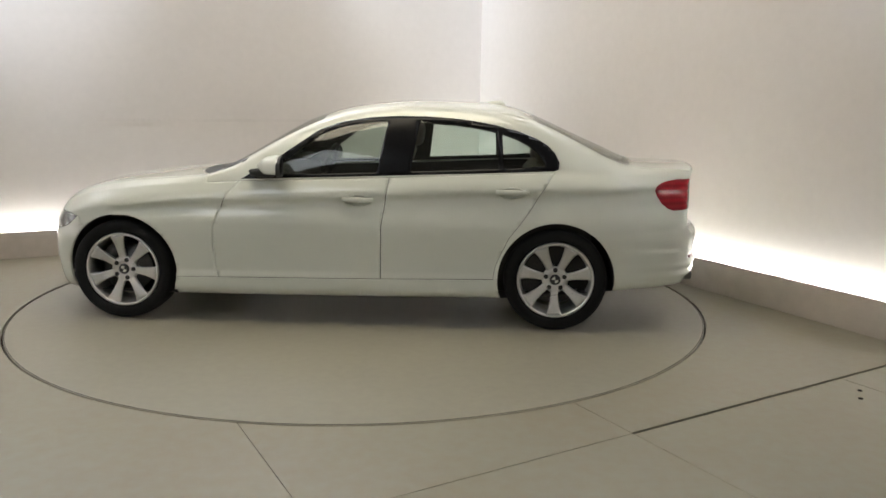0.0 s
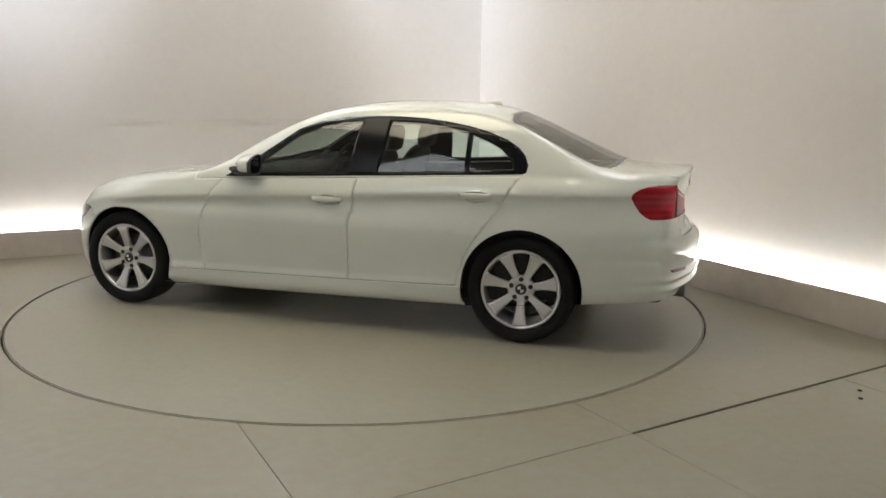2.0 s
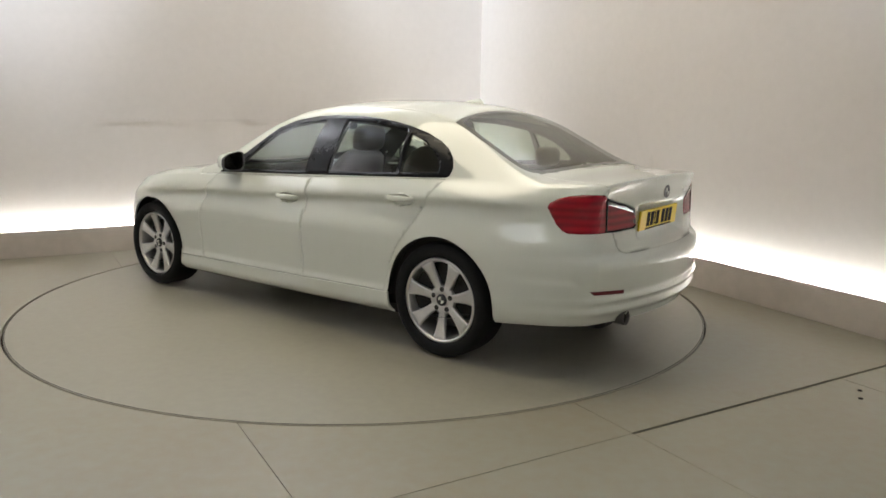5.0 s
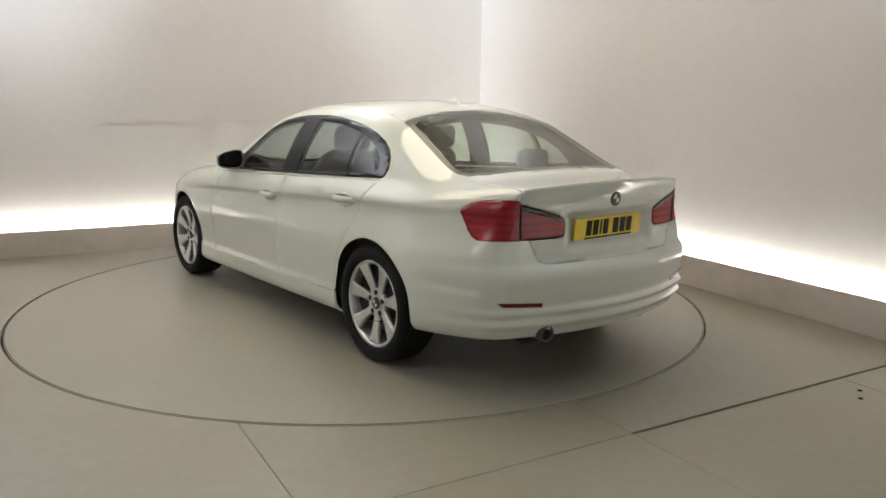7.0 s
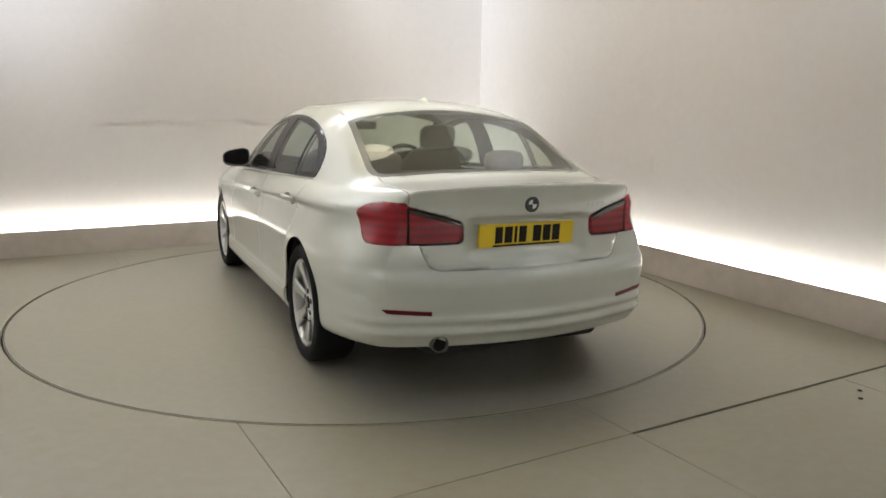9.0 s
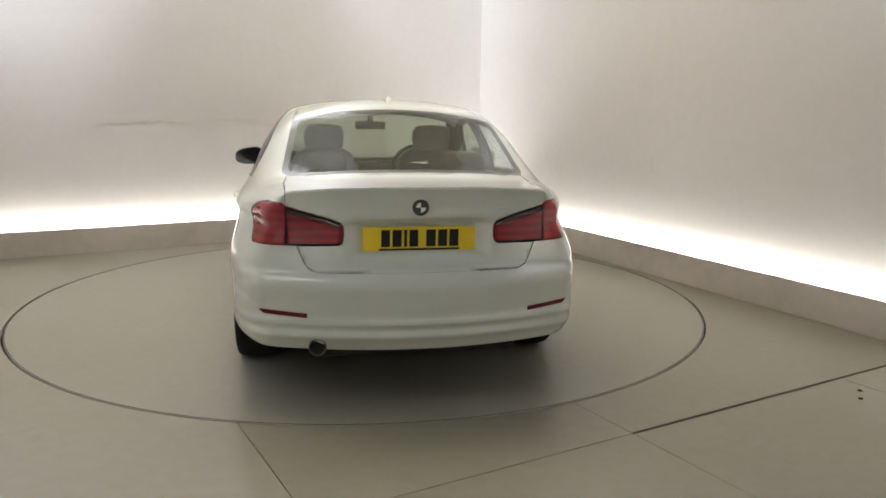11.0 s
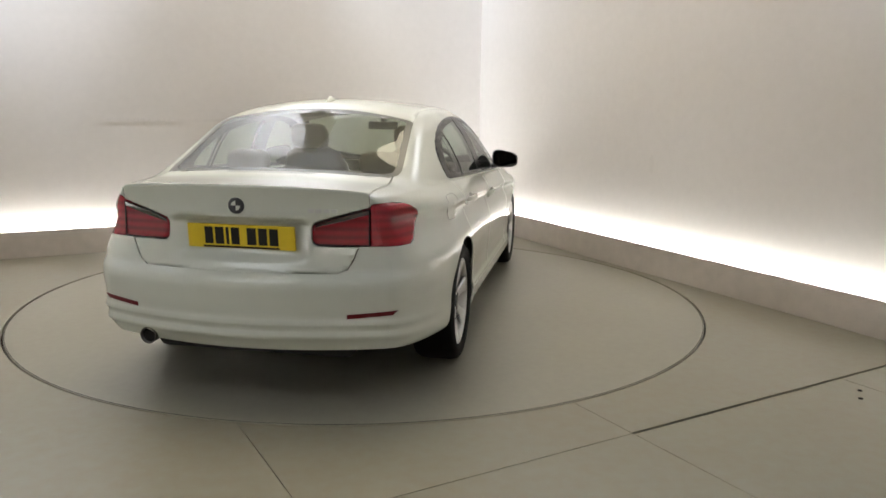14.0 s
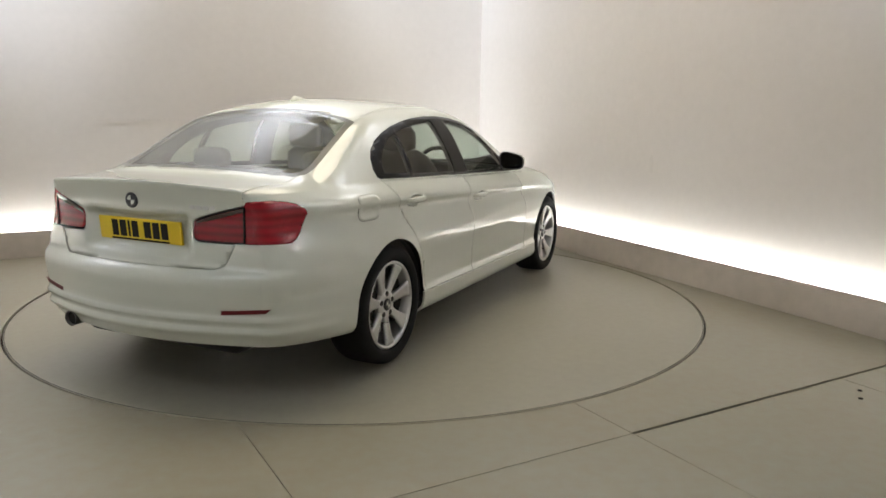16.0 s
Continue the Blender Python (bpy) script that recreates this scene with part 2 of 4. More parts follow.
    # a faint rubbed patch on the second wall
    bm = bmesh.new()
    rows = []
    for d in (-0.002, 0.0012):
        rows.append([bm.verts.new(room_point(-GAP, 2.9) - out_b * d + B_DIR * (rx * 0.035 * (1 + 0.25 * math.sin(3 * k))) + zed * (0.93 + rz * 0.085)) for k, (rx, rz) in enumerate((math.cos(a), math.sin(a)) for a in np.linspace(0, 2 * math.pi, 22, endpoint=False))])
    for k in range(22):
        bm.faces.new((rows[0][k], rows[0][(k + 1) % 22], rows[1][(k + 1) % 22], rows[1][k]))
    bm.faces.new(rows[1])
    bmesh.ops.recalc_face_normals(bm, faces=bm.faces)
    thing("wall_scuff", bm, SCUFF, "faint grey rubbed patch on the painted wall", "scuff", kind="structure")

    # floor: sheets round the turntable, with open joints over a dark bed
    bm = bmesh.new()
    q = [room_point(a, b, -0.03) for a, b in ((-0.4, -0.4), (ROOM_A + 0.4, -0.4), (ROOM_A + 0.4, ROOM_B + 0.4), (-0.4, ROOM_B + 0.4))]
    bm.faces.new([bm.verts.new(c) for c in q])
    bmesh.ops.recalc_face_normals(bm, faces=bm.faces)
    bed = thing("floor", bm, DARKGAP, "dark bed under the painted floor sheets", "floor", kind="structure")
    u_dir, v_dir = Vector((0.911, 0.4124, 0)).normalized(), Vector((-0.4124, 0.911, 0)).normalized()
    hole, half = DISC_R + 0.0125, 0.0095
    vline, us = -2.83, (-1.512, -0.033, 1.447)
    cells = [(-9.5, us[0], vline, 7), (us[0], us[1], vline, 7), (us[1], 9.5, vline, 7),
             (-9.5, us[0], -9.5, vline), (us[0], us[1], -9.5, vline), (us[1], us[2], -9.5, vline), (us[2], 9.5, -9.5, vline)]
    for u0, u1, v0, v1 in cells:
        bm = bmesh.new()
        tight = 0.002 if u1 <= us[1] else half
        u0, u1, v0, v1 = u0 + 0.0018, u1 - 0.0018, v0 + tight, v1 - tight
        if v0 < vline:
            ring = [(u0, v0), (u1, v0), (u1, v1), (u0, v1)]
            bm.faces.new([bm.verts.new(u_dir * a + v_dir * b) for a, b in ring])
        else:
            # fan of strips between the hole and the sheet's edge
            cu, cv = DISC_AT.dot(u_dir), DISC_AT.dot(v_dir)
            n = 240
            for k in range(n):
                quad = []
                for kk in (k, k + 1):
                    a = 2 * math.pi * kk / n
                    quad.append((cu + hole * math.cos(a), cv + hole * math.sin(a)))
                    quad.append((cu + 16 * math.cos(a), cv + 16 * math.sin(a)))
                poly = [quad[0], quad[1], quad[3], quad[2]]
                for axis, lim, keep in ((0, u0, 1), (0, u1, -1), (1, v0, 1), (1, v1, -1)):
                    res = []
                    for a, b in zip(poly, poly[1:] + poly[:1]):
                        ia, ib = keep * (a[axis] - lim) >= 0, keep * (b[axis] - lim) >= 0
                        if ia:
                            res.append(a)
                        if ia != ib:
                            f = (lim - a[axis]) / (b[axis] - a[axis])
                            res.append((a[0] + (b[0] - a[0]) * f, a[1] + (b[1] - a[1]) * f))
                    poly = res
                    if len(poly) < 3:
                        break
                if len(poly) >= 3:
                    bm.faces.new([bm.verts.new(u_dir * a + v_dir * b) for a, b in poly])
            bmesh.ops.remove_doubles(bm, verts=bm.verts, dist=1e-5)
        # keep the sheet inside the room
        for co, no in ((room_point(0, 0), -out_a), (room_point(0, 0), -out_b), (room_point(ROOM_A, ROOM_B), out_a), (room_point(ROOM_A, ROOM_B), out_b)):
            geom = list(bm.verts) + list(bm.edges) + list(bm.faces)
            bmesh.ops.bisect_plane(bm, geom=geom, plane_co=co - no * 0.02, plane_no=no, clear_inner=True)
        if not bm.faces:
            bm.free()
            continue
        ex = bmesh.ops.extrude_face_region(bm, geom=list(bm.faces))
        bmesh.ops.translate(bm, vec=(0, 0, -0.026), verts=[v for v in ex["geom"] if isinstance(v, bmesh.types.BMVert)])
        bmesh.ops.recalc_face_normals(bm, faces=bm.faces)
        part("floor_sheet", bm, FLOOR, bed, smooth=False)
    # two small sockets sunk beside the joint
    for a, b in ((1.362, -2.994), (1.259, -3.061)):
        bm = bmesh.new()
        bmesh.ops.create_cone(bm, cap_ends=True, segments=16, radius1=0.012, radius2=0.010, depth=0.004)
        ob = thing("floor_fixing", bm, DARKGAP, "small dark round fixing set in the floor", "fixing", "fixings in the floor")
        ob.location = u_dir * a + v_dir * b + Vector((0, 0, 0.002))

    # unseen trays added under the wall lamps to cast their cones of shade
    for p, tr, watts, side in ADDED_WASHES:
        bm = bmesh.new()
        rows = [[bm.verts.new((r * math.cos(k * math.pi / 16), r * math.sin(k * math.pi / 16), z)) for k in range(32)] for z, r in [(0.0, 0.0001), (0.0, tr - 0.012), (0.012, tr), (0.014, tr - 0.005), (0.006, tr - 0.015), (0.006, 0.0001)]]
        for r0, r1 in zip(rows[:-1], rows[1:]):
            for k in range(32):
                bm.faces.new((r0[k], r0[(k + 1) % 32], r1[(k + 1) % 32], r1[k]))
        bmesh.ops.recalc_face_normals(bm, faces=bm.faces)
        tray = thing("shade_tray", bm, STEEL, "unseen metal tray added to cast a cone of shade on the wall", "lamp", "uplighters near the walls")
        tray.location = p - Vector((0, 0, 0.36))
        bm = bmesh.new()
        bmesh.ops.create_cone(bm, cap_ends=True, segments=8, radius1=0.004, radius2=0.004, depth=CEIL - p.z + 0.36 - 0.006, matrix=Matrix.Translation((0.15, 0, (CEIL - p.z + 0.36 + 0.006) / 2)))
        part("hanger", bm, STEEL, tray)
        # added shield, bent round the room's side to block the lamp there
        inward = -out_a if side == "A" else -out_b
        mid = math.atan2(inward.y, inward.x)
        bm = bmesh.new()
        rows = [[bm.verts.new(((tr + d) * math.cos(mid + k), (tr + d) * math.sin(mid + k), z)) for k in np.linspace(-0.53 * math.pi, 0.53 * math.pi, 25)] for z, d in ((0.004, 0.001), (0.75, 0.001), (0.75, 0.005), (0.004, 0.005), (0.004, 0.001))]
        for r0, r1 in zip(rows[:-1], rows[1:]):
            for k in range(24):
                bm.faces.new((r0[k], r0[k + 1], r1[k + 1], r1[k]))
        bmesh.ops.remove_doubles(bm, verts=bm.verts, dist=1e-5)
        bmesh.ops.recalc_face_normals(bm, faces=bm.faces)
        part("shield", bm, DARKWALL, tray, "added shield that keeps the lamp's light off the room")


DISC_R, DISC_AT = 2.392, Vector((-0.008, -0.030, 0))


def turntable():
    bm = bmesh.new()
    prof = [(0.0, DISC_R - 0.004), (-0.003, DISC_R), (-0.028, DISC_R)]
    n = 240
    top, edge, low = ([bm.verts.new((r * math.cos(2 * math.pi * k / n), r * math.sin(2 * math.pi * k / n), z)) for k in range(n)] for z, r in prof)
    bm.faces.new(top)
    for k in range(n):
        j = (k + 1) % n
        bm.faces.new((edge[k], edge[j], top[j], top[k]))
        bm.faces.new((low[k], low[j], edge[j], edge[k]))
    ob = thing("turntable", bm, DISC, "flush round grey-beige painted car turntable in the floor", "turntable")
    ob.location = DISC_AT
    # added dark ring that widens the dark line of the open seam
    bm = bmesh.new()
    prof = [(0.0004, DISC_R - 0.0085), (0.0014, DISC_R - 0.0075), (0.0014, DISC_R - 0.0055), (0.0004, DISC_R - 0.0045)]
    rows = [[bm.verts.new((r * math.cos(2 * math.pi * k / n), r * math.sin(2 * math.pi * k / n), z)) for k in range(n)] for z, r in prof]
    for r0, r1 in zip(rows[:-1], rows[1:]):
        for k in range(n):
            bm.faces.new((r0[k], r1[k], r1[(k + 1) % n], r0[(k + 1) % n]))
    bmesh.ops.recalc_face_normals(bm, faces=bm.faces)
    part("seam_ring", bm, UNDER, ob, "dark ring thickening the seam round the turntable")
    return ob


studio()
disc = turntable()


# ---- the saloon car: x forward, y to its left, z up, origin on the ground between the axles ----
HALF_W = spline([(-2.265, 0.70), (-2.235, 0.742), (-2.18, 0.782), (-2.1, 0.816), (-1.95, 0.858), (-1.75, 0.890), (-1.4, 0.905), (-1.0, 0.899), (-0.5, 0.893),
                 (0.5, 0.892), (1.0, 0.893), (1.4, 0.897), (1.6, 0.882), (1.8, 0.83), (1.95, 0.76), (2.02, 0.70), (2.06, 0.64)])
BOTTOM = spline([(2.06, 0.21), (1.75, 0.19), (1.0, 0.178), (-1.0, 0.198), (-1.75, 0.262), (-2.1, 0.285), (-2.265, 0.295)])
CREASE = spline([(2.06, 0.60), (1.8, 0.68), (1.4, 0.765), (0.8, 0.805), (-0.1, 0.845), (-1.1, 0.895), (-1.8, 0.915), (-2.265, 0.915)])
CREASE_IN = spline([(2.06, -0.05), (1.7, -0.02), (1.3, -0.006), (-0.4, -0.010), (-1.1, -0.020), (-1.5, -0.028), (-1.75, -0.040), (-2.0, -0.076), (-2.1, -0.084), (-2.265, -0.065)])
BELT_Z = spline([(2.06, 0.655), (1.9, 0.74), (1.6, 0.83), (1.2, 0.88), (0.85, 0.905), (0.55, 0.921), (-0.36, 0.957), (-1.37, 1.0), (-1.8, 0.995), (-2.1, 0.99), (-2.265, 0.99)])
BELT_Y = spline([(2.06, 0.52), (1.9, 0.66), (1.6, 0.78), (1.2, 0.818), (0.85, 0.826), (0.5, 0.830), (-0.4, 0.828), (-1.0, 0.822), (-1.4, 0.797), (-1.8, 0.745), (-2.1, 0.678), (-2.265, 0.612)])
RAIL_Y = spline([(2.06, 0.40), (1.9, 0.54), (1.6, 0.67), (1.0, 0.765), (0.8, 0.79), (0.587, 0.745), (0.35, 0.69), (0.12, 0.648), (-0.1, 0.62), (-0.4, 0.605), (-0.75, 0.60), (-1.0, 0.595),
                 (-1.27, 0.592), (-1.5, 0.61), (-1.744, 0.638), (-2.0, 0.64), (-2.265, 0.575)])
RAIL_Z = spline([(2.06, 0.70), (1.9, 0.785), (1.6, 0.866), (1.3, 0.908), (1.0, 0.932), (0.85, 0.948), (0.7, 0.995), (0.587, 1.055), (0.35, 1.19), (0.12, 1.297), (-0.1, 1.357), (-0.4, 1.384),
                 (-0.75, 1.378), (-1.0, 1.357), (-1.27, 1.31), (-1.5, 1.205), (-1.744, 1.078), (-1.85, 1.042), (-2.0, 1.022), (-2.265, 1.018)])
TOP_Z = spline([(2.06, 0.735), (1.9, 0.825), (1.6, 0.898), (1.3, 0.935), (1.1, 0.952), (0.95, 0.960), (0.85, 0.990), (0.6, 1.13), (0.274, 1.312), (0.1, 1.374), (-0.058, 1.409), (-0.466, 1.444),
                (-0.87, 1.438), (-1.12, 1.408), (-1.25, 1.362), (-1.5, 1.252), (-1.75, 1.14), (-1.9, 1.070), (-1.97, 1.050), (-2.1, 1.040), (-2.2, 1.038), (-2.265, 1.040)])
REAR_X = spline([(0.28, -2.36), (0.34, -2.394), (0.372, -2.424), (0.390, -2.410), (0.408, -2.412), (0.428, -2.430), (0.450, -2.412), (0.52, -2.418), (0.59, -2.424), (0.625, -2.412), (0.645, -2.385), (0.66, -2.362), (0.69, -2.348), (0.78, -2.338), (0.88, -2.332),
                 (0.93, -2.332), (0.98, -2.338), (1.035, -2.352)])
REAR_BOW = spline([(0.28, 0.30), (0.60, 0.29), (0.70, 0.22), (1.04, 0.20)])
FRONT_X = spline([(0.20, 2.07), (0.30, 2.10), (0.45, 2.12), (0.60, 2.105), (0.70, 2.05), (0.74, 2.02)])
NOM0, NOM1 = -2.265, 2.06
Z_SIDE, Z_GLASS, Z_TOP, Z_REAR, Z_FRONT, Z_UNDER = range(1, 7)


def rear_x(y, z):
    # the number plate sits in a shallow recess of the lid
    ey = min(1.0, max(0.0, (0.335 - abs(y)) / 0.05))
    ez = min(1.0, max(0.0, (z - 0.685) / 0.05), max(0.0, (0.892 - z) / 0.02))
    e = ey * ey * (3 - 2 * ey) * ez * ez * (3 - 2 * ez)
    return REAR_X(z) + REAR_BOW(z) * y * y + 0.048 * e


def front_x(y, z):
    return FRONT_X(z) - 0.42 * y * y


def half_section(x):
    """Half outline from the sill to the centre line: lists of points for flank, glasshouse side and top."""
    w, zb, z5, zt = HALF_W(x), BOTTOM(x), CREASE(x), BELT_Z(x)
    yb, c_in = BELT_Y(x), CREASE_IN(x)
    end = min(1.0, max(0.0, (abs(x + 0.1) - 1.3) / 0.6))
    flare = 1 - end
    fold = max(flare, 0.5 * min(1.0, max(0.0, (x + 1.98) / 0.2)) if x < 0 else 0.0)
    y_of_z = spline([(zb, w - 0.05), (zb + 0.02, w - 0.026), (zb + 0.06, w - 0.008 * flare - 0.012 * end), (zb + 0.13, w - 0.006), (zb + 0.165, w - 0.016 * flare - 0.003 * end),
                     (zb + 0.24, w - 0.014 * flare - 0.001 * end), (0.53, w - 0.005), (0.60, w), (0.652, w - 0.0005), (0.678, w - 0.0035), (z5 - 0.045, w + c_in - 0.021 * fold - 0.004), (z5 - 0.010, w + c_in - 0.004 * fold - 0.001),
                     (z5 + 0.02, w + c_in - 0.011 - 0.2 * max(0, w + c_in - yb - 0.05)), (zt, yb)]) if z5 - 0.06 > 0.70 else \
        spline([(zb, w - 0.05), (zb + 0.05, w - 0.02), (zb + 0.15, w - 0.006), (zb + 0.5 * (z5 - zb), w), (z5, w + c_in), (zt, yb)])
    n = 52
    flank = []
    for k in range(n + 1):
        z = zb + (zt - zb) * k / n
        flank.append([y_of_z(z), z])
    yr, zr, zc = RAIL_Y(x), RAIL_Z(x), TOP_Z(x)
    side = []
    for k in range(1, 13):
        t = k / 12
        bulge = 0.055 * math.sin(math.pi * t) * min(1.0, max(0.0, (zr - zt) / 0.4))
        side.append([yb + (yr - yb) * t + bulge * 0.45, zt + (zr - zt) * t + bulge * 0.2])
    top = []
    for k in range(1, 19):
        y = yr * (1 - k / 18)
        top.append([y, zc - (zc - zr) * (y / yr) ** 2])
    pts = flank + side + top
    # round the cant rail and soften the waist
    for rounds in range(5):
        old = [list(p) for p in pts]
        for i in range(n + 9, n + 17):
            for c in (0, 1):
                pts[i][c] = 0.5 * old[i][c] + 0.25 * (old[i - 1][c] + old[i + 1][c])
    return pts, n, n + 12


def body_shell():
    bm = bmesh.new()
    zone = bm.faces.layers.int.new("zone")
    xs = list(np.linspace(NOM0, -2.05, 13)) + list(np.linspace(-2.02, 1.85, 130)) + list(np.linspace(1.87, NOM1, 12))
    secs = [half_section(x) for x in xs]
    nf, nr = secs[0][1], secs[0][2]
    s0, s1 = secs[0][0], secs[-1][0]
    grid = []
    for x, (pts, _, _) in zip(xs, secs):
        row = []
        wr = max(0.0, 1 - (x - NOM0) / 0.75) ** 2
        wf = max(0.0, 1 - (NOM1 - x) / 0.55) ** 2
        for k, (y, z) in enumerate(pts):
            xx = x + (rear_x(*s0[k]) - NOM0) * wr + (front_x(*s1[k]) - NOM1) * wf
            row.append(bm.verts.new((xx, y, z)))
        grid.append(row)
    def face(vs, tag):
        f = bm.faces.new(vs)
        f[zone] = tag
    last = len(s0) - 1
    for r0, r1 in zip(grid[:-1], grid[1:]):
        for k in range(last):
            face((r0[k], r0[k + 1], r1[k + 1], r1[k]), Z_SIDE if k < nf else Z_GLASS if k < nr else Z_TOP)
    # underside
    low = [bm.verts.new((r[0].co.x, 0, r[0].co.z)) for r in grid]
    for i in range(len(grid) - 1):
        face((low[i], grid[i][0], grid[i + 1][0], low[i + 1]), Z_UNDER)
    # tail and nose: sheets spanned between the flank's end and the centre line
    for row, pts, fx, tag in ((grid[0], s0, rear_x, Z_REAR), (grid[-1], s1, front_x, Z_FRONT)):
        top = row[nf:]
        y_b, z_b = pts[nf]
        prev = None
        for k in range(nf + 1):
            yk, zk = pts[k]
            f = ((zk - pts[0][1]) / (z_b - pts[0][1])) ** 2
            if k == nf:
                line = top
            else:
                line = []
                for j, v in enumerate(top):
                    if j == 0:
                        line.append(row[k])
                    elif k == 0 and j == len(top) - 1:
                        line.append(low[0] if tag == Z_REAR else low[-1])
                        line[-1].co.x = fx(0, zk)
                    else:
                        y = v.co.y / y_b * yk
                        z = zk + (v.co.z - z_b) * f
                        line.append(bm.verts.new((fx(y, z), y, z)))
            if prev:
                for j in range(len(top) - 1):
                    face((prev[j], prev[j + 1], line[j + 1], line[j]), tag)
            prev = line
    bmesh.ops.remove_doubles(bm, verts=bm.verts, dist=1e-5)
    bmesh.ops.recalc_face_normals(bm, faces=bm.faces)
    # the shell's left half is open at the centre line: make normals face away from the car's middle
    up = [f for f in bm.faces if f[zone] == Z_TOP]
    if sum(f.normal.z for f in up) < 0:
        bmesh.ops.reverse_faces(bm, faces=bm.faces)
    return bm, zone


DLO = [(0.61, 0.928), (0.347, 1.088), (0.124, 1.245), (-0.02, 1.296), (-0.2, 1.325), (-0.382, 1.336), (-0.56, 1.335), (-0.737, 1.325), (-0.88, 1.308), (-1.021, 1.282), (-1.16, 1.246),
       (-1.27, 1.204), (-1.34, 1.162), (-1.385, 1.115), (-1.41, 1.06), (-1.403, 1.018), (-1.38, 1.008), (-0.36, 0.966)]
PANE_FRONT = [(0.44, 0.958), (0.30, 1.075), (0.115, 1.213), (-0.02, 1.262), (-0.2, 1.293), (-0.318, 1.301), (-0.262, 0.985)]
PANE_REAR = [(-0.475, 0.994), (-0.52, 1.304), (-0.737, 1.293), (-0.88, 1.275), (-1.018, 1.248), (-1.030, 1.018)]
PANE_QUARTER = [(-1.062, 1.020), (-1.050, 1.238), (-1.14, 1.208), (-1.225, 1.165), (-1.285, 1.115), (-1.318, 1.065), (-1.318, 1.036)]
DOOR_FRONT_EDGE = [(0.613, 0.923), (0.70, 0.82), (0.743, 0.736), (0.784, 0.626), (0.788, 0.5), (0.776, 0.368), (0.765, 0.300)]
DOOR_SPLIT = [(-0.345, 0.96), (-0.313, 0.75), (-0.297, 0.647), (-0.294, 0.5), (-0.2935, 0.30)]
DOOR_REAR_EDGE = [(-1.385, 1.008), (-1.30, 0.88), (-1.238, 0.773), (-1.17, 0.68), (-1.104, 0.594), (-1.06, 0.50), (-1.02, 0.40), (-1.008, 0.315)]
DOOR_LOW = [(x, BOTTOM(x) + (BELT_Z(x) - BOTTOM(x)) * 8.5 / 52) for x in np.linspace(1.06, -1.06, 24)]
BELT_TRIM = [(0.61, 0.928), (-0.36, 0.966), (-1.38, 1.008)]
LAMP = [(0.346, 0.805), (0.352, 0.785), (0.37, 0.774), (0.55, 0.771), (0.90, 0.771), (0.90, 0.965), (0.618, 0.965), (0.605, 0.960), (0.598, 0.944), (0.45, 0.903), (0.36, 0.874), (0.348, 0.858)]
LAMP_SIDE = [(-2.6, 0.70), (-2.6, 1.02), (-2.20, 1.02), (-2.15, 0.962), (-2.10, 0.956), (-2.055, 0.943), (-2.020, 0.920), (-2.010, 0.895), (-2.03, 0.855), (-2.060, 0.812), (-2.095, 0.784), (-2.14, 0.766), (-2.17, 0.70)]
LID_SIDE = [(0.600, 1.08), (0.5995, 0.86), (0.556, 0.775), (0.525, 0.70), (0.505, 0.667), (0.465, 0.652), (0.0, 0.652)]
BUMPER_SIDE = [(-1.59, 0.630), (-1.671, 0.648), (-2.249, 0.781)]
HEADLAMP = [(1.69, 0.672), (1.78, 0.690), (2.2, 0.700), (2.2, 0.585), (1.86, 0.578), (1.77, 0.61)]
NOSE_LINE = [(1.60, 0.60), (1.66, 0.62), (1.69, 0.672)]
ARCH_R, AXLE_Z, AXLE_X = 0.366, 0.327, 1.403
FRONT_GLASS = [(0.925, 0.0), (0.90, 0.2), (0.80, 0.42), (0.655, 0.625), (0.60, 0.685), (0.35, 0.635), (0.12, 0.58), (0.145, 0.4), (0.19, 0.2), (0.20, 0.0)]
BACK_GLASS = [(-1.215, 0.0), (-1.225, 0.25), (-1.25, 0.45), (-1.275, 0.568), (-1.76, 0.622), (-1.82, 0.615), (-1.865, 0.58), (-1.895, 0.45), (-1.918, 0.2), (-1.925, 0.0)]
BACK_CLEAR = [(-1.24, 0.0), (-1.25, 0.25), (-1.275, 0.44), (-1.305, 0.535), (-1.75, 0.588), (-1.805, 0.582), (-1.84, 0.55), (-1.868, 0.43), (-1.89, 0.2), (-1.897, 0.0)]
HOOD_BACK = [(1.05, 0.0), (1.03, 0.25), (0.98, 0.45), (0.90, 0.64), (0.84, 0.75)]
HOOD_SIDE = [(0.84, 0.75), (1.0, 0.745), (1.6, 0.655), (1.9, 0.53), (2.06, 0.40), (2.2, 0.30)]
LID_TOP = [(-2.6, 0.600), (-2.25, 0.600), (-1.97, 0.612), (-1.85, 0.598)]
ROOF_EDGE = [(0.12, 0.585), (-0.1, 0.565), (-0.4, 0.555), (-0.8, 0.55), (-1.0, 0.545), (-1.275, 0.568)]

HANDLES = ((-0.148, 0.812), (-1.118, 0.876))


def cup_ring(cx, cz):
    return [(cx + 0.088 * math.cos(a), cz - 0.004 + 0.031 * math.sin(a)) for a in np.linspace(0, 2 * math.pi, 24, endpoint=False)]


def arch_ring(cx):
    return [(cx + ARCH_R * math.cos(a), AXLE_Z + ARCH_R * math.sin(a)) for a in np.linspace(-0.5, math.pi + 0.5, 41)]


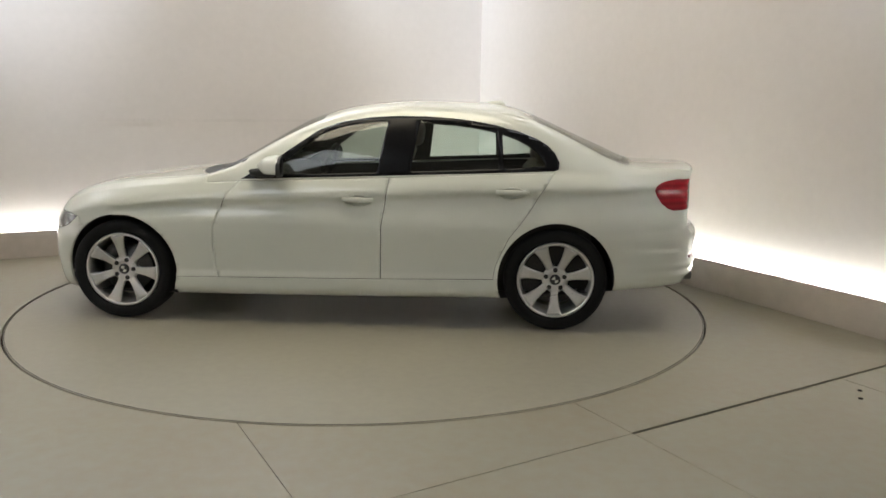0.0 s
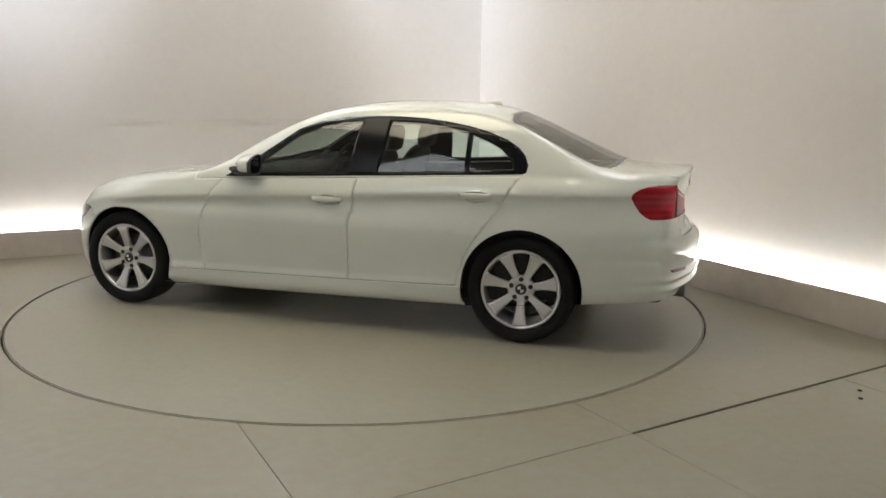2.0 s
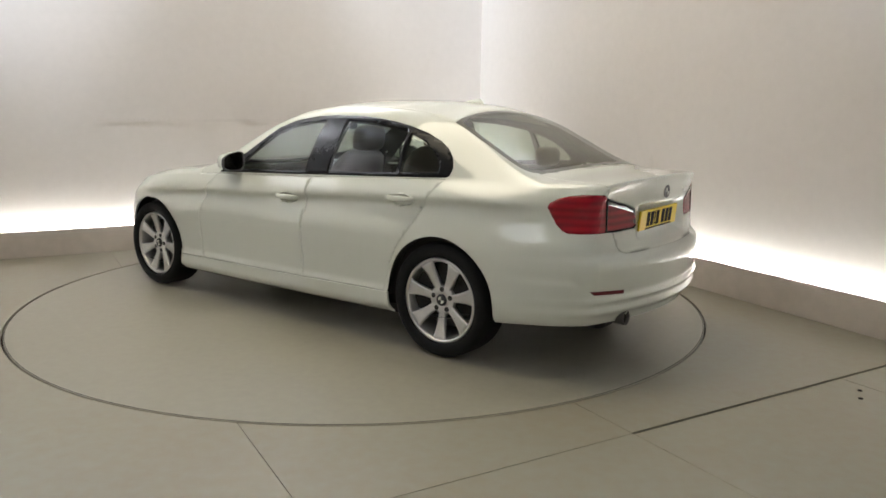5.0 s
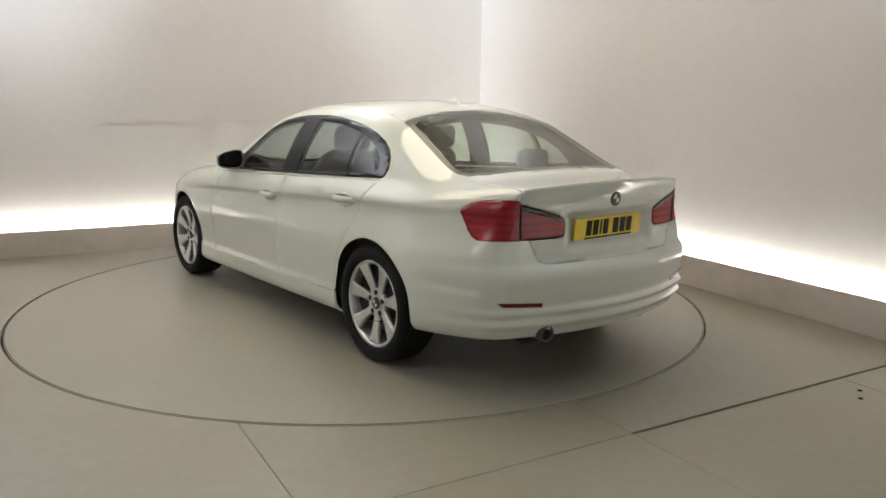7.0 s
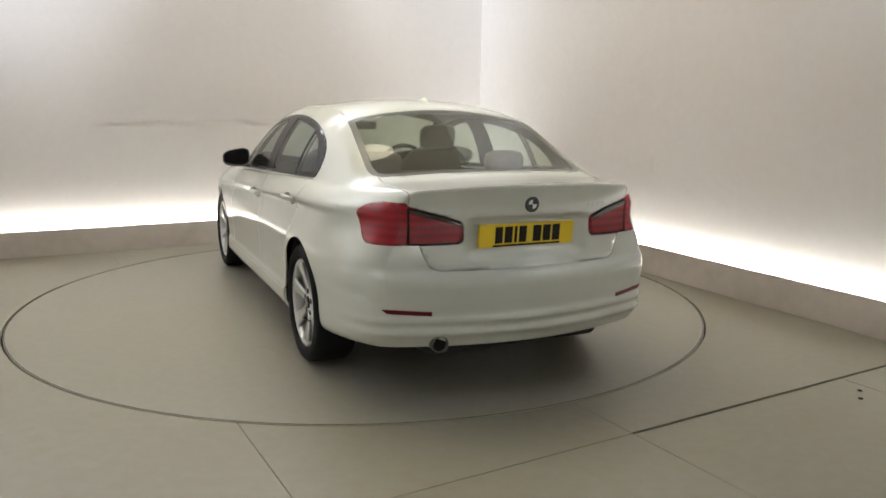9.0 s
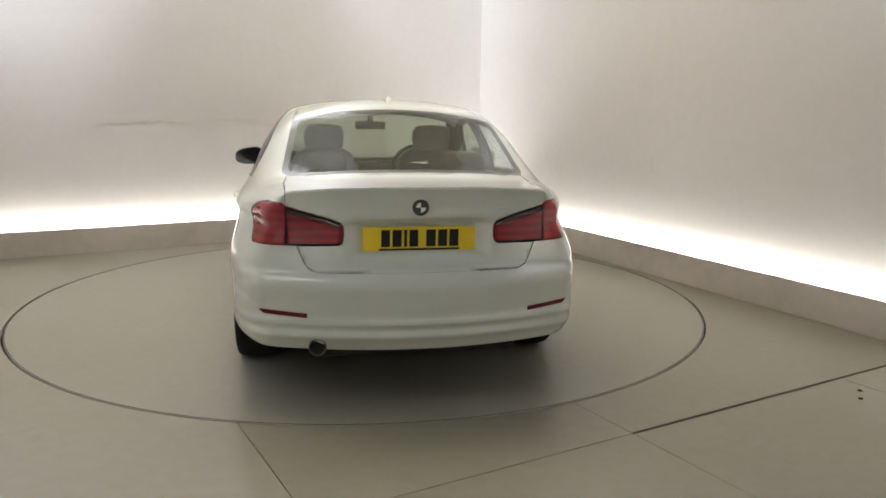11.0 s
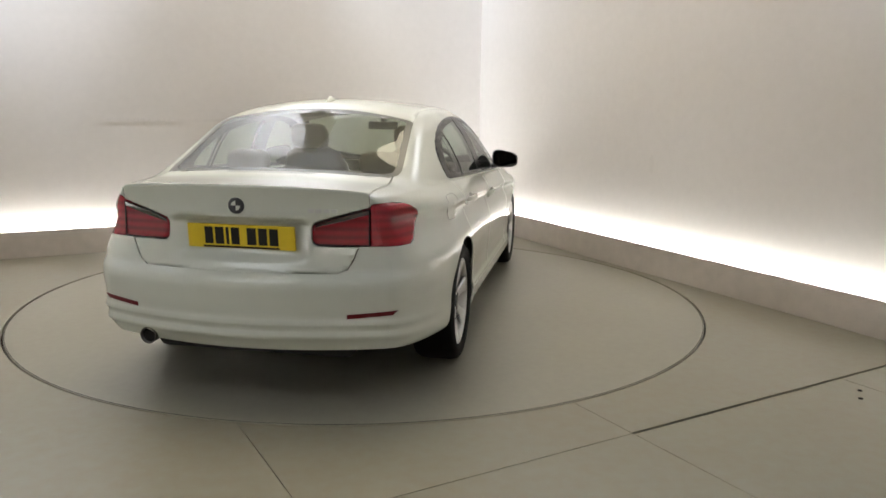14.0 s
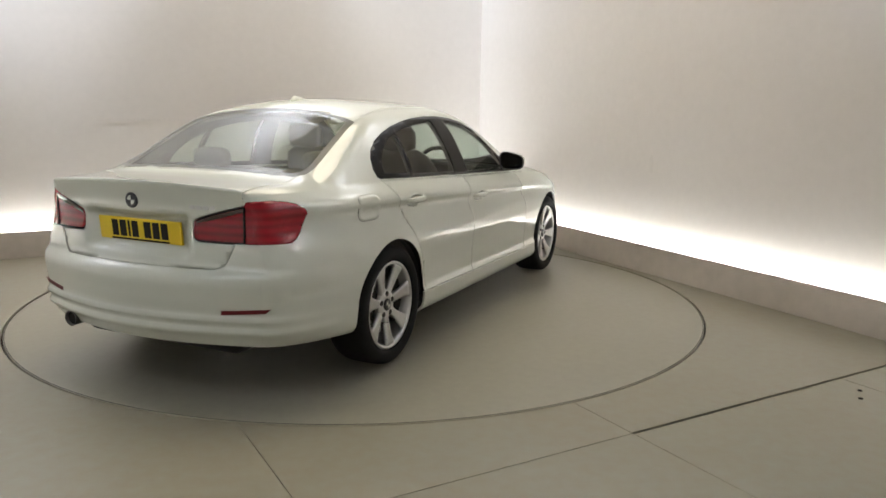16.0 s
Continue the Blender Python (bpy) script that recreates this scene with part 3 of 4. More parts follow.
def open_panel(bm, gap, depth):
    """Draws a panel's free edges in by gap and turns them inwards, so that a shut line shows."""
    bm.normal_update()
    shift, edges = {}, []
    for e in bm.edges:
        if len(e.link_faces) == 1:
            a, b = e.verts
            if abs(a.co.y) < 2e-4 and abs(b.co.y) < 2e-4:
                continue
            f = e.link_faces[0]
            o = (b.co - a.co).cross(f.normal)
            if o.length < 1e-9:
                continue
            o.normalize()
            if o.dot((a.co + b.co) / 2 - f.calc_center_median()) < 0:
                o = -o
            edges.append(e)
            for v in (a, b):
                shift[v] = shift.get(v, Vector()) + o
    normals = {v: v.normal.copy() for v in shift}
    for v, o in shift.items():
        if o.length > 1e-6:
            o = o.normalized() * gap
            if abs(v.co.y) < 2e-4:
                o.y = 0
            v.co -= o
    if depth:
        ext = bmesh.ops.extrude_edge_only(bm, edges=edges)
        for v in [g for g in ext["geom"] if isinstance(g, bmesh.types.BMVert)]:
            near = min((u for e in v.link_edges for u in e.verts if u in normals), key=lambda u: (u.co - v.co).length, default=None)
            if near:
                v.co -= normals[near] * depth


def build_body(car):
    bm, zone = body_shell()
    def on(*tags):
        return lambda f: f[zone] in tags
    flank = on(Z_SIDE)
    for cx in (AXLE_X, -AXLE_X):
        cut_line(bm, arch_ring(cx), (0, 2), flank)
    for poly in (DLO, PANE_FRONT, PANE_REAR, PANE_QUARTER):
        cut_line(bm, poly, (0, 2), on(Z_SIDE, Z_GLASS), True)
    for cx, cz in HANDLES:
        cut_line(bm, cup_ring(cx, cz), (0, 2), flank, True)
    for line in (DOOR_FRONT_EDGE, DOOR_SPLIT, DOOR_REAR_EDGE, DOOR_LOW, BUMPER_SIDE, NOSE_LINE):
        cut_line(bm, line, (0, 2), flank)
    cut_line(bm, HEADLAMP, (0, 2), on(Z_SIDE, Z_FRONT), True)
    tail = lambda f: f[zone] in (Z_SIDE, Z_REAR, Z_GLASS) and f.calc_center_median().x < -1.9
    cut_line(bm, LAMP, (1, 2), tail, True)
    cut_line(bm, LAMP_SIDE[3:12], (0, 2), on(Z_SIDE))
    cut_line(bm, [(0.600, 0.76), (0.600, 0.98)], (1, 2), tail)
    cut_line(bm, LID_SIDE, (1, 2), on(Z_REAR))
    cut_line(bm, [(0.50, 0.776), (0.70, 0.783), (0.80, 0.79)], (1, 2), on(Z_REAR))
    for poly in (FRONT_GLASS, BACK_GLASS, BACK_CLEAR):
        cut_line(bm, poly, (0, 1), on(Z_TOP, Z_GLASS))
    for line in (HOOD_BACK, HOOD_SIDE, LID_TOP, ROOF_EDGE):
        cut_line(bm, line, (0, 1), on(Z_TOP, Z_GLASS))

    def lerp_line(line, x):
        ls = sorted(line)
        return float(np.interp(x, [p[0] for p in ls], [p[1] for p in ls]))

    def panel_of(f):
        c, z = f.calc_center_median(), f[zone]
        xz, yz, xy = (c.x, c.z), (c.y, c.z), (c.x, c.y)
        if z == Z_UNDER:
            return "undertray"
        if z in (Z_SIDE, Z_GLASS):
            for name, poly in (("front_window", PANE_FRONT), ("rear_window", PANE_REAR), ("quarter_window", PANE_QUARTER)):
                if inside(xz, poly):
                    return name
            if inside(xz, DLO):
                return "window_surround"
        if z in (Z_SIDE, Z_REAR) and c.x < -1.9 and inside(yz, LAMP) and (z == Z_REAR or inside(xz, LAMP_SIDE)):
            return "tail_lamp" if c.y > 0.600 else "lid_lamp"
        if z in (Z_SIDE, Z_FRONT) and c.x > 1.7 and inside(xz, HEADLAMP):
            return "headlamp"
        if z == Z_SIDE:
            for cx in (AXLE_X, -AXLE_X):
                if math.hypot(c.x - cx, c.z - AXLE_Z) < ARCH_R - 1e-4 or (c.z < AXLE_Z and abs(c.x - cx) < ARCH_R - 0.012):
                    return None
            if any(inside(xz, cup_ring(*h)) for h in HANDLES):
                return None
            low = lerp_line(DOOR_LOW, c.x)
            if c.x < -1.4:
                if c.x < -1.55 and c.z < lerp_line(BUMPER_SIDE, c.x):
                    return "rear_bumper"
                return "rear_quarter"
            if c.z < low and abs(c.x) < 1.2:
                return "sill"
            zs = lambda line: float(np.interp(c.z, [p[1] for p in line][::-1], [p[0] for p in line][::-1]))
            if c.x > zs(DOOR_FRONT_EDGE):
                if c.x > 1.55 and c.z < float(np.interp(c.x, [1.6, 1.66, 1.69, 1.86], [0.60, 0.62, 0.672, 0.58])):
                    return "front_bumper"
                return "front_wing"
            if c.x > zs(DOOR_SPLIT):
                return "front_door"
            if c.x > zs(DOOR_REAR_EDGE):
                return "rear_door"
            return "rear_quarter"
        if z == Z_REAR:
            if c.z > 0.652 and c.y < float(np.interp(c.z, [p[1] for p in LID_SIDE[:-1]][::-1], [p[0] for p in LID_SIDE[:-1]][::-1])):
                return "boot_lid"
            return "rear_bumper" if c.z < float(np.interp(c.y, [0.5, 0.7, 0.8], [0.776, 0.783, 0.79])) else "rear_quarter"
        if z == Z_FRONT:
            return "front_bumper" if c.z < 0.70 else "bonnet"
        # top and the slim band beside it
        if inside(xy, [(x, y - 1e-4 if y == 0 else y) for x, y in FRONT_GLASS]):
            return "windscreen"
        if inside(xy, [(x, y - 1e-4 if y == 0 else y) for x, y in BACK_GLASS]):
            return "back_window" if inside(xy, [(x, y - 1e-4 if y == 0 else y) for x, y in BACK_CLEAR]) else "window_border"
        if c.x > 0.6:
            ys = lerp_line(HOOD_SIDE, c.x)
            hb = float(np.interp(c.y, [0, 0.25, 0.45, 0.64, 0.75], [1.05, 1.03, 0.98, 0.90, 0.84]))
            if c.x > hb and c.y < ys:
                return "bonnet"
            if c.x > float(np.interp(c.y, [0, 0.2, 0.42, 0.625, 0.72], [0.925, 0.90, 0.80, 0.655, 0.60])) and c.y < 0.745 and c.x <= hb:
                return "cowl"
            return "front_wing" if c.x > 0.84 else "rear_quarter"
        if c.x < -1.75 and c.y < lerp_line(LID_TOP, c.x):
            return "boot_lid"
        if -1.30 < c.x < 0.22 and c.y < lerp_line(ROOF_EDGE, c.x):
            return "roof"
        return "rear_quarter"

    bmesh.ops.remove_doubles(bm, verts=bm.verts, dist=0.001)
    groups = {}
    for f in bm.faces:
        name = panel_of(f)
        if name:
            groups.setdefault(name, []).append(f)
    central = {"undertray", "window_border", "rear_bumper", "front_bumper", "boot_lid", "bonnet", "windscreen", "back_window", "cowl", "roof"}
    look_of = {"undertray": (UNDER, "", 0, 0), "rear_bumper": (PAINT, "", 0, 0), "front_bumper": (PAINT, "", 0.0016, 0.012), "boot_lid": (PAINT, "", 0.0042, 0.018),
               "bonnet": (PAINT, "", 0.0008, 0.006), "windscreen": (GLASS, "clear curved windscreen", 0.001, 0), "back_window": (REARGLASS, "tinted curved back window", 0.001, 0),
               "window_border": (BORDER, "dark printed border of the back window", 0.0, 0), "cowl": (PLASTIC, "black plastic cowl under the windscreen", 0.001, 0.008), "roof": (PAINT, "", 0.001, 0.01), "sill": (PAINT, "", 0.0022, 0.012),
               "front_wing": (PAINT, "", 0.0022, 0.014), "front_door": (PAINT, "", 0.0030, 0.016), "rear_door": (PAINT, "", 0.0026, 0.016), "rear_quarter": (PAINT, "", 0, 0),
               "front_window": (GLASS, "greenish side glass", 0.0, 0), "rear_window": (GLASS, "greenish side glass", 0.0, 0), "quarter_window": (GLASS, "greenish side glass", 0.0, 0),
               "window_surround": (TRIM, "gloss black window surround", 0.0004, 0.005), "tail_lamp": (LENS, "red tail lamp on the wing", 0.002, 0.012),
               "lid_lamp": (LIDLENS, "dark red tail lamp on the boot lid", 0.002, 0.012), "headlamp": (LAMPGREY, "clear headlamp with grey insides", 0.002, 0.012)}
    made = {}
    for name, faces in groups.items():
        piece = bmesh.new()
        seen = {}
        for f in faces:
            vs = []
            for v in f.verts:
                if v not in seen:
                    seen[v] = piece.verts.new(v.co)
                vs.append(seen[v])
            try:
                piece.faces.new(vs)
            except ValueError:
                pass
        material, label, gap, depth = look_of[name]
        if gap:
            open_panel(piece, gap, depth)
        other = piece.copy()
        bmesh.ops.scale(other, vec=(1, -1, 1), verts=other.verts)
        bmesh.ops.reverse_faces(other, faces=other.faces)
        if name in central:
            me = bpy.data.meshes.new(name)
            other.to_mesh(me)
            piece.from_mesh(me)
            bpy.data.meshes.remove(me)
            bmesh.ops.remove_doubles(piece, verts=[v for v in piece.verts if abs(v.co.y) < 3e-4], dist=5e-4)
            other.free()
            made[name] = [part(name, piece, material, car, label)]
        else:
            made[name] = [part(name, piece, material, car, label), part(name, other, material, car, label)]
    # dark lining inside the pillars and the cant rails
    bm.normal_update()
    lining, seen = bmesh.new(), {}
    for f in groups["window_surround"] + [g for g in groups["rear_quarter"] if g[zone] in (Z_GLASS, Z_TOP) and g.calc_center_median().x < 0.7 and g.calc_center_median().z > 1.03]:
        vs = []
        for v in f.verts:
            if v not in seen:
                seen[v] = lining.verts.new(v.co - v.normal * 0.022)
            vs.append(seen[v])
        try:
            lining.faces.new(vs)
        except ValueError:
            pass
    both_sides("pillar_trim", lining, CABIN, car, "dark inner pillar trim")
    bm.free()
    return made


def flank_y(x, z):
    pts, nf, _ = half_section(x)
    return float(np.interp(z, [p[1] for p in pts[:nf + 1]], [p[0] for p in pts[:nf + 1]]))


def mirror_y(bm):
    o = bm.copy()
    bmesh.ops.scale(o, vec=(1, -1, 1), verts=o.verts)
    bmesh.ops.reverse_faces(o, faces=o.faces)
    return o


def both_sides(name, bm, material, car, label="", smooth=True):
    o = mirror_y(bm)
    return part(name, bm, material, car, label, smooth), part(name, o, material, car, label, smooth)


def loop_tube(bm, rings, cap=True):
    """Skins a list of equal-length rings of points."""
    rows = [[bm.verts.new(p) for p in r] for r in rings]
    n = len(rows[0])
    for a, b in zip(rows[:-1], rows[1:]):
        for i in range(n):
            bm.faces.new((a[i], a[(i + 1) % n], b[(i + 1) % n], b[i]))
    if cap:
        bm.faces.new(rows[0][::-1]), bm.faces.new(rows[-1])
    bmesh.ops.recalc_face_normals(bm, faces=bm.faces)


def rounded(cx, cy, rx, ry, power=2.6, n=20):
    out = []
    for k in range(n):
        a = 2 * math.pi * k / n
        c, s = math.cos(a), math.sin(a)
        out.append((cx + rx * math.copysign(abs(c) ** (2 / power), c), cy + ry * math.copysign(abs(s) ** (2 / power), s)))
    return out


def build_wheel(car, cx, side, roll=0.0, first=[]):
    """A seven-spoke alloy wheel; y grows outwards, the outer face at y = 0.885."""
    y0 = 0.872 if cx < 0 else 0.866
    if first:
        rim = copy_thing(first[0], pose(cx, y0 if side > 0 else -y0, AXLE_Z, 0, 0, 0 if side > 0 else 180) @ pose(0, 0, 0, 0, roll, 0))
        return rim
    R = 0.327
    bm = bmesh.new()
    lathe(bm, [(-0.012, 0.2440), (0.0, 0.2415), (0.001, 0.2330), (-0.004, 0.2250), (-0.016, 0.2210), (-0.05, 0.214), (-0.19, 0.210), (-0.205, 0.232), (-0.200, 0.238), (-0.19, 0.220), (-0.05, 0.225), (-0.02, 0.233)], (0, 0), 64, True)
    rim = part("wheel", bm, ALLOY, car, "silver seven-spoke alloy wheel")
    rim.matrix_local = pose(cx, y0, AXLE_Z)
    bm = bmesh.new()
    prof = [(-0.205, 0.230), (-0.222, 0.25), (-0.225, 0.285), (-0.212, 0.312), (-0.19, R - 0.004), (-0.15, R), (-0.09, R + 0.0005), (-0.03, R - 0.001), (0.0, R - 0.008), (0.012, 0.305), (0.017, 0.285), (0.014, 0.263), (0.005, 0.248), (-0.010, 0.243)]
    lathe(bm, prof, (0, 0), 72, True)
    part("tyre", bm, RUBBER, rim, "black low-profile tyre")
    for k in range(7):
        a = -math.pi / 2 + 2 * math.pi * k / 7
        bm = bmesh.new()
        rings = []
        for r, half, dep, th in ((0.045, 0.024, -0.032, 0.040), (0.075, 0.025, -0.028, 0.038), (0.10, 0.0245, -0.024, 0.034), (0.14, 0.029, -0.018, 0.030), (0.18, 0.036, -0.011, 0.027), (0.205, 0.043, -0.006, 0.025), (0.229, 0.056, -0.004, 0.023)):
            ring = []
            for t, d in ((-1, -0.35), (-0.86, -0.05), (-0.5, 0.0), (0, -0.10), (0.5, 0.0), (0.86, -0.05), (1, -0.35), (0.8, -1), (-0.8, -1)):
                w = half * t
                ring.append((r * math.cos(a) - w * math.sin(a), dep + d * th, r * math.sin(a) + w * math.cos(a)))
            rings.append(ring)
        loop_tube(bm, rings)
        part("spoke", bm, ALLOY, rim)
    bm = bmesh.new()
    lathe(bm, [(-0.075, 0.0), (-0.075, 0.080), (-0.036, 0.084), (-0.030, 0.078), (-0.026, 0.042), (-0.030, 0.036), (-0.030, 0.0001)], (0, 0), 40)
    part("hub", bm, ALLOY, rim)
    bm = bmesh.new()
    lathe(bm, [(-0.029, 0.0335), (-0.021, 0.033), (-0.019, 0.029), (-0.019, 0.0001)], (0, 0), 32)
    part("centre_cap", bm, BADGE, rim, "dark round centre cap")
    bm = bmesh.new()
    for q in (0, 2):
        pts = [(0.0, 0.0)] + [(0.021 * math.cos(b), 0.021 * math.sin(b)) for b in np.linspace(q * math.pi / 2, (q + 1) * math.pi / 2, 9)]
        bm.faces.new([bm.verts.new((x, -0.0185, z)) for x, z in pts[::-1]])
    part("cap_quarters", bm, PAINT, rim, "pale quarters of the cap", False)
    for k in range(5):
        a = math.pi / 2 + 2 * math.pi * k / 5
        bm = bmesh.new()
        lathe(bm, [(-0.030, 0.0145), (-0.0245, 0.0145), (-0.0238, 0.011), (-0.0250, 0.0001)], (0.061 * math.cos(a), 0.061 * math.sin(a)), 14)
        part("wheel_bolt", bm, PLASTIC, rim)
    bm = bmesh.new()
    lathe(bm, [(-0.11, 0.0001), (-0.11, 0.165), (-0.085, 0.165), (-0.085, 0.095), (-0.075, 0.09), (-0.075, 0.0001)], (0, 0), 48)
    part("brake_disc", bm, STEEL, rim, "dull steel brake disc")
    bm = bmesh.new()
    rings = []
    for yy in (-0.13, -0.07):
        rings.append([(r * math.cos(b), yy, r * math.sin(b)) for r, bs in ((0.18, np.linspace(0.1, 1.1, 8)), (0.10, np.linspace(1.1, 0.1, 8))) for b in bs])
    loop_tube(bm, rings)
    part("brake_caliper", bm, STEEL, rim)
    first.append(rim)
    return rim


def arch_liners(car):
    for cx in (AXLE_X, -AXLE_X):
        bm = bmesh.new()
        rings = []
        y1 = 0.868
        for y, r in ((y1, ARCH_R - 0.001), (y1 - 0.03, ARCH_R + 0.004), (0.60, ARCH_R + 0.004), (0.58, 0.0)):
            rings.append([bm.verts.new((cx + r * math.cos(a), min(y, flank_y(cx + ARCH_R * math.cos(a), max(0.32, AXLE_Z + ARCH_R * math.sin(a))) - 0.022) if y > 0.7 else y, AXLE_Z + r * math.sin(a))) for a in np.linspace(-0.06, math.pi + 0.06, 33)])
        for r0, r1 in zip(rings[:-1], rings[1:]):
            for i in range(32):
                bm.faces.new((r0[i], r0[i + 1], r1[i + 1], r1[i]))
        bmesh.ops.remove_doubles(bm, verts=bm.verts, dist=1e-5)
        both_sides("arch_liner", bm, UNDER, car, "black wheel arch liner")


def door_handles(car):
    for cx, cz in HANDLES:
        bm = bmesh.new()
        rings = []
        for t in np.linspace(-1, 1, 13):
            x = cx + 0.108 * t
            arch = 0.040 * math.sqrt(max(0, 1 - abs(t) ** 3))
            ry, rz = 0.006 + 0.006 * math.sqrt(max(0.0, 1 - t**4)), 0.011 + 0.006 * (1 - t * t)
            y = flank_y(x, cz) - 0.010 + arch
            rings.append([(x, y + ry * c, cz + 0.004 + rz * s) for c, s in rounded(0, 0, 1, 1, 2.5, 14)])
        loop_tube(bm, rings)
        both_sides("door_handle", bm, PAINT, car, "white pull handle")
        bm = bmesh.new()
        rings = []
        for k, d in ((1.03, 0.0), (0.97, 0.004), (0.85, 0.018), (0.6, 0.028), (0.25, 0.031)):
            rings.append([(cx + (u - cx) * k, flank_y(u, w) - d - 0.001, cz - 0.004 + (w - cz + 0.004) * k) for u, w in cup_ring(cx, cz)])
        rows = [[bm.verts.new(p) for p in r] for r in rings]
        for r0, r1 in zip(rows[:-1], rows[1:]):
            for i in range(24):
                bm.faces.new((r0[i], r0[(i + 1) % 24], r1[(i + 1) % 24], r1[i]))
        bm.faces.new(rows[-1])
        bmesh.ops.recalc_face_normals(bm, faces=bm.faces)
        both_sides("handle_cup", bm, PAINT, car)


def mirror_ring(rx, ry):
    out = []
    for u, w in rounded(0, 0, rx, ry, 3.2, 24):
        k = (u / rx + 1) / 2
        out.append((u, -ry + (w + ry) * (1.04 - 0.3 * k) + 0.12 * ry * k))
    return out


def door_mirrors(car):
    cap, shell, foot, pane = bmesh.new(), bmesh.new(), bmesh.new(), bmesh.new()
    rings, dark = [], []
    for t in np.linspace(0, 1, 9):
        s = math.sqrt(max(0.0, 1 - (1 - t) ** 2.6)) if t < 1 else 1.0
        x = 0.462 - 0.127 * t
        s = max(s, 0.12)
        rings.append([(x - 0.05 * (u / 0.12) * 0.35, 0.917 + u * s * (0.9 + 0.1 * t), 1.020 + w * s) for u, w in mirror_ring(0.098, 0.070)])
    loop_tube(cap, rings)
    bmesh.ops.bisect_plane(cap, geom=list(cap.verts) + list(cap.edges) + list(cap.faces), plane_co=(0, 0, 0.975), plane_no=(0, 0, -1), clear_outer=True)
    both_sides("mirror_cap", cap, PAINT, car, "white door mirror cap")
    rings = []
    for x, s in ((0.345, 0.985), (0.340, 1.0), (0.335, 1.006), (0.322, 1.005), (0.318, 0.97), (0.330, 0.94)):
        rings.append([(x - 0.05 * (u / 0.12) * 0.35, 0.917 + u * s, 1.0195 + w * s * (1.01 if w < 0 else 0.96)) for u, w in mirror_ring(0.0985, 0.0715)])
    loop_tube(shell, rings)
    both_sides("mirror_housing", shell, PLASTIC, car, "black mirror housing")
    vs = [pane.verts.new((0.3285 - 0.05 * (u / 0.12) * 0.35, 0.917 + u, 1.0195 + w)) for u, w in mirror_ring(0.089, 0.062)]
    pane.faces.new(vs)
    bmesh.ops.recalc_face_normals(pane, faces=pane.faces)
    both_sides("mirror_glass", pane, MIRROR, car, "mirror glass", False)
    rings = []
    for y, zc in ((0.80, 0.950), (0.85, 0.962), (0.895, 0.985)):
        rings.append([(0.46 + u, y, zc + w) for u, w in rounded(0, 0, 0.075, 0.018, 2.6, 16)])
    loop_tube(foot, rings)
    both_sides("mirror_foot", foot, PLASTIC, car)


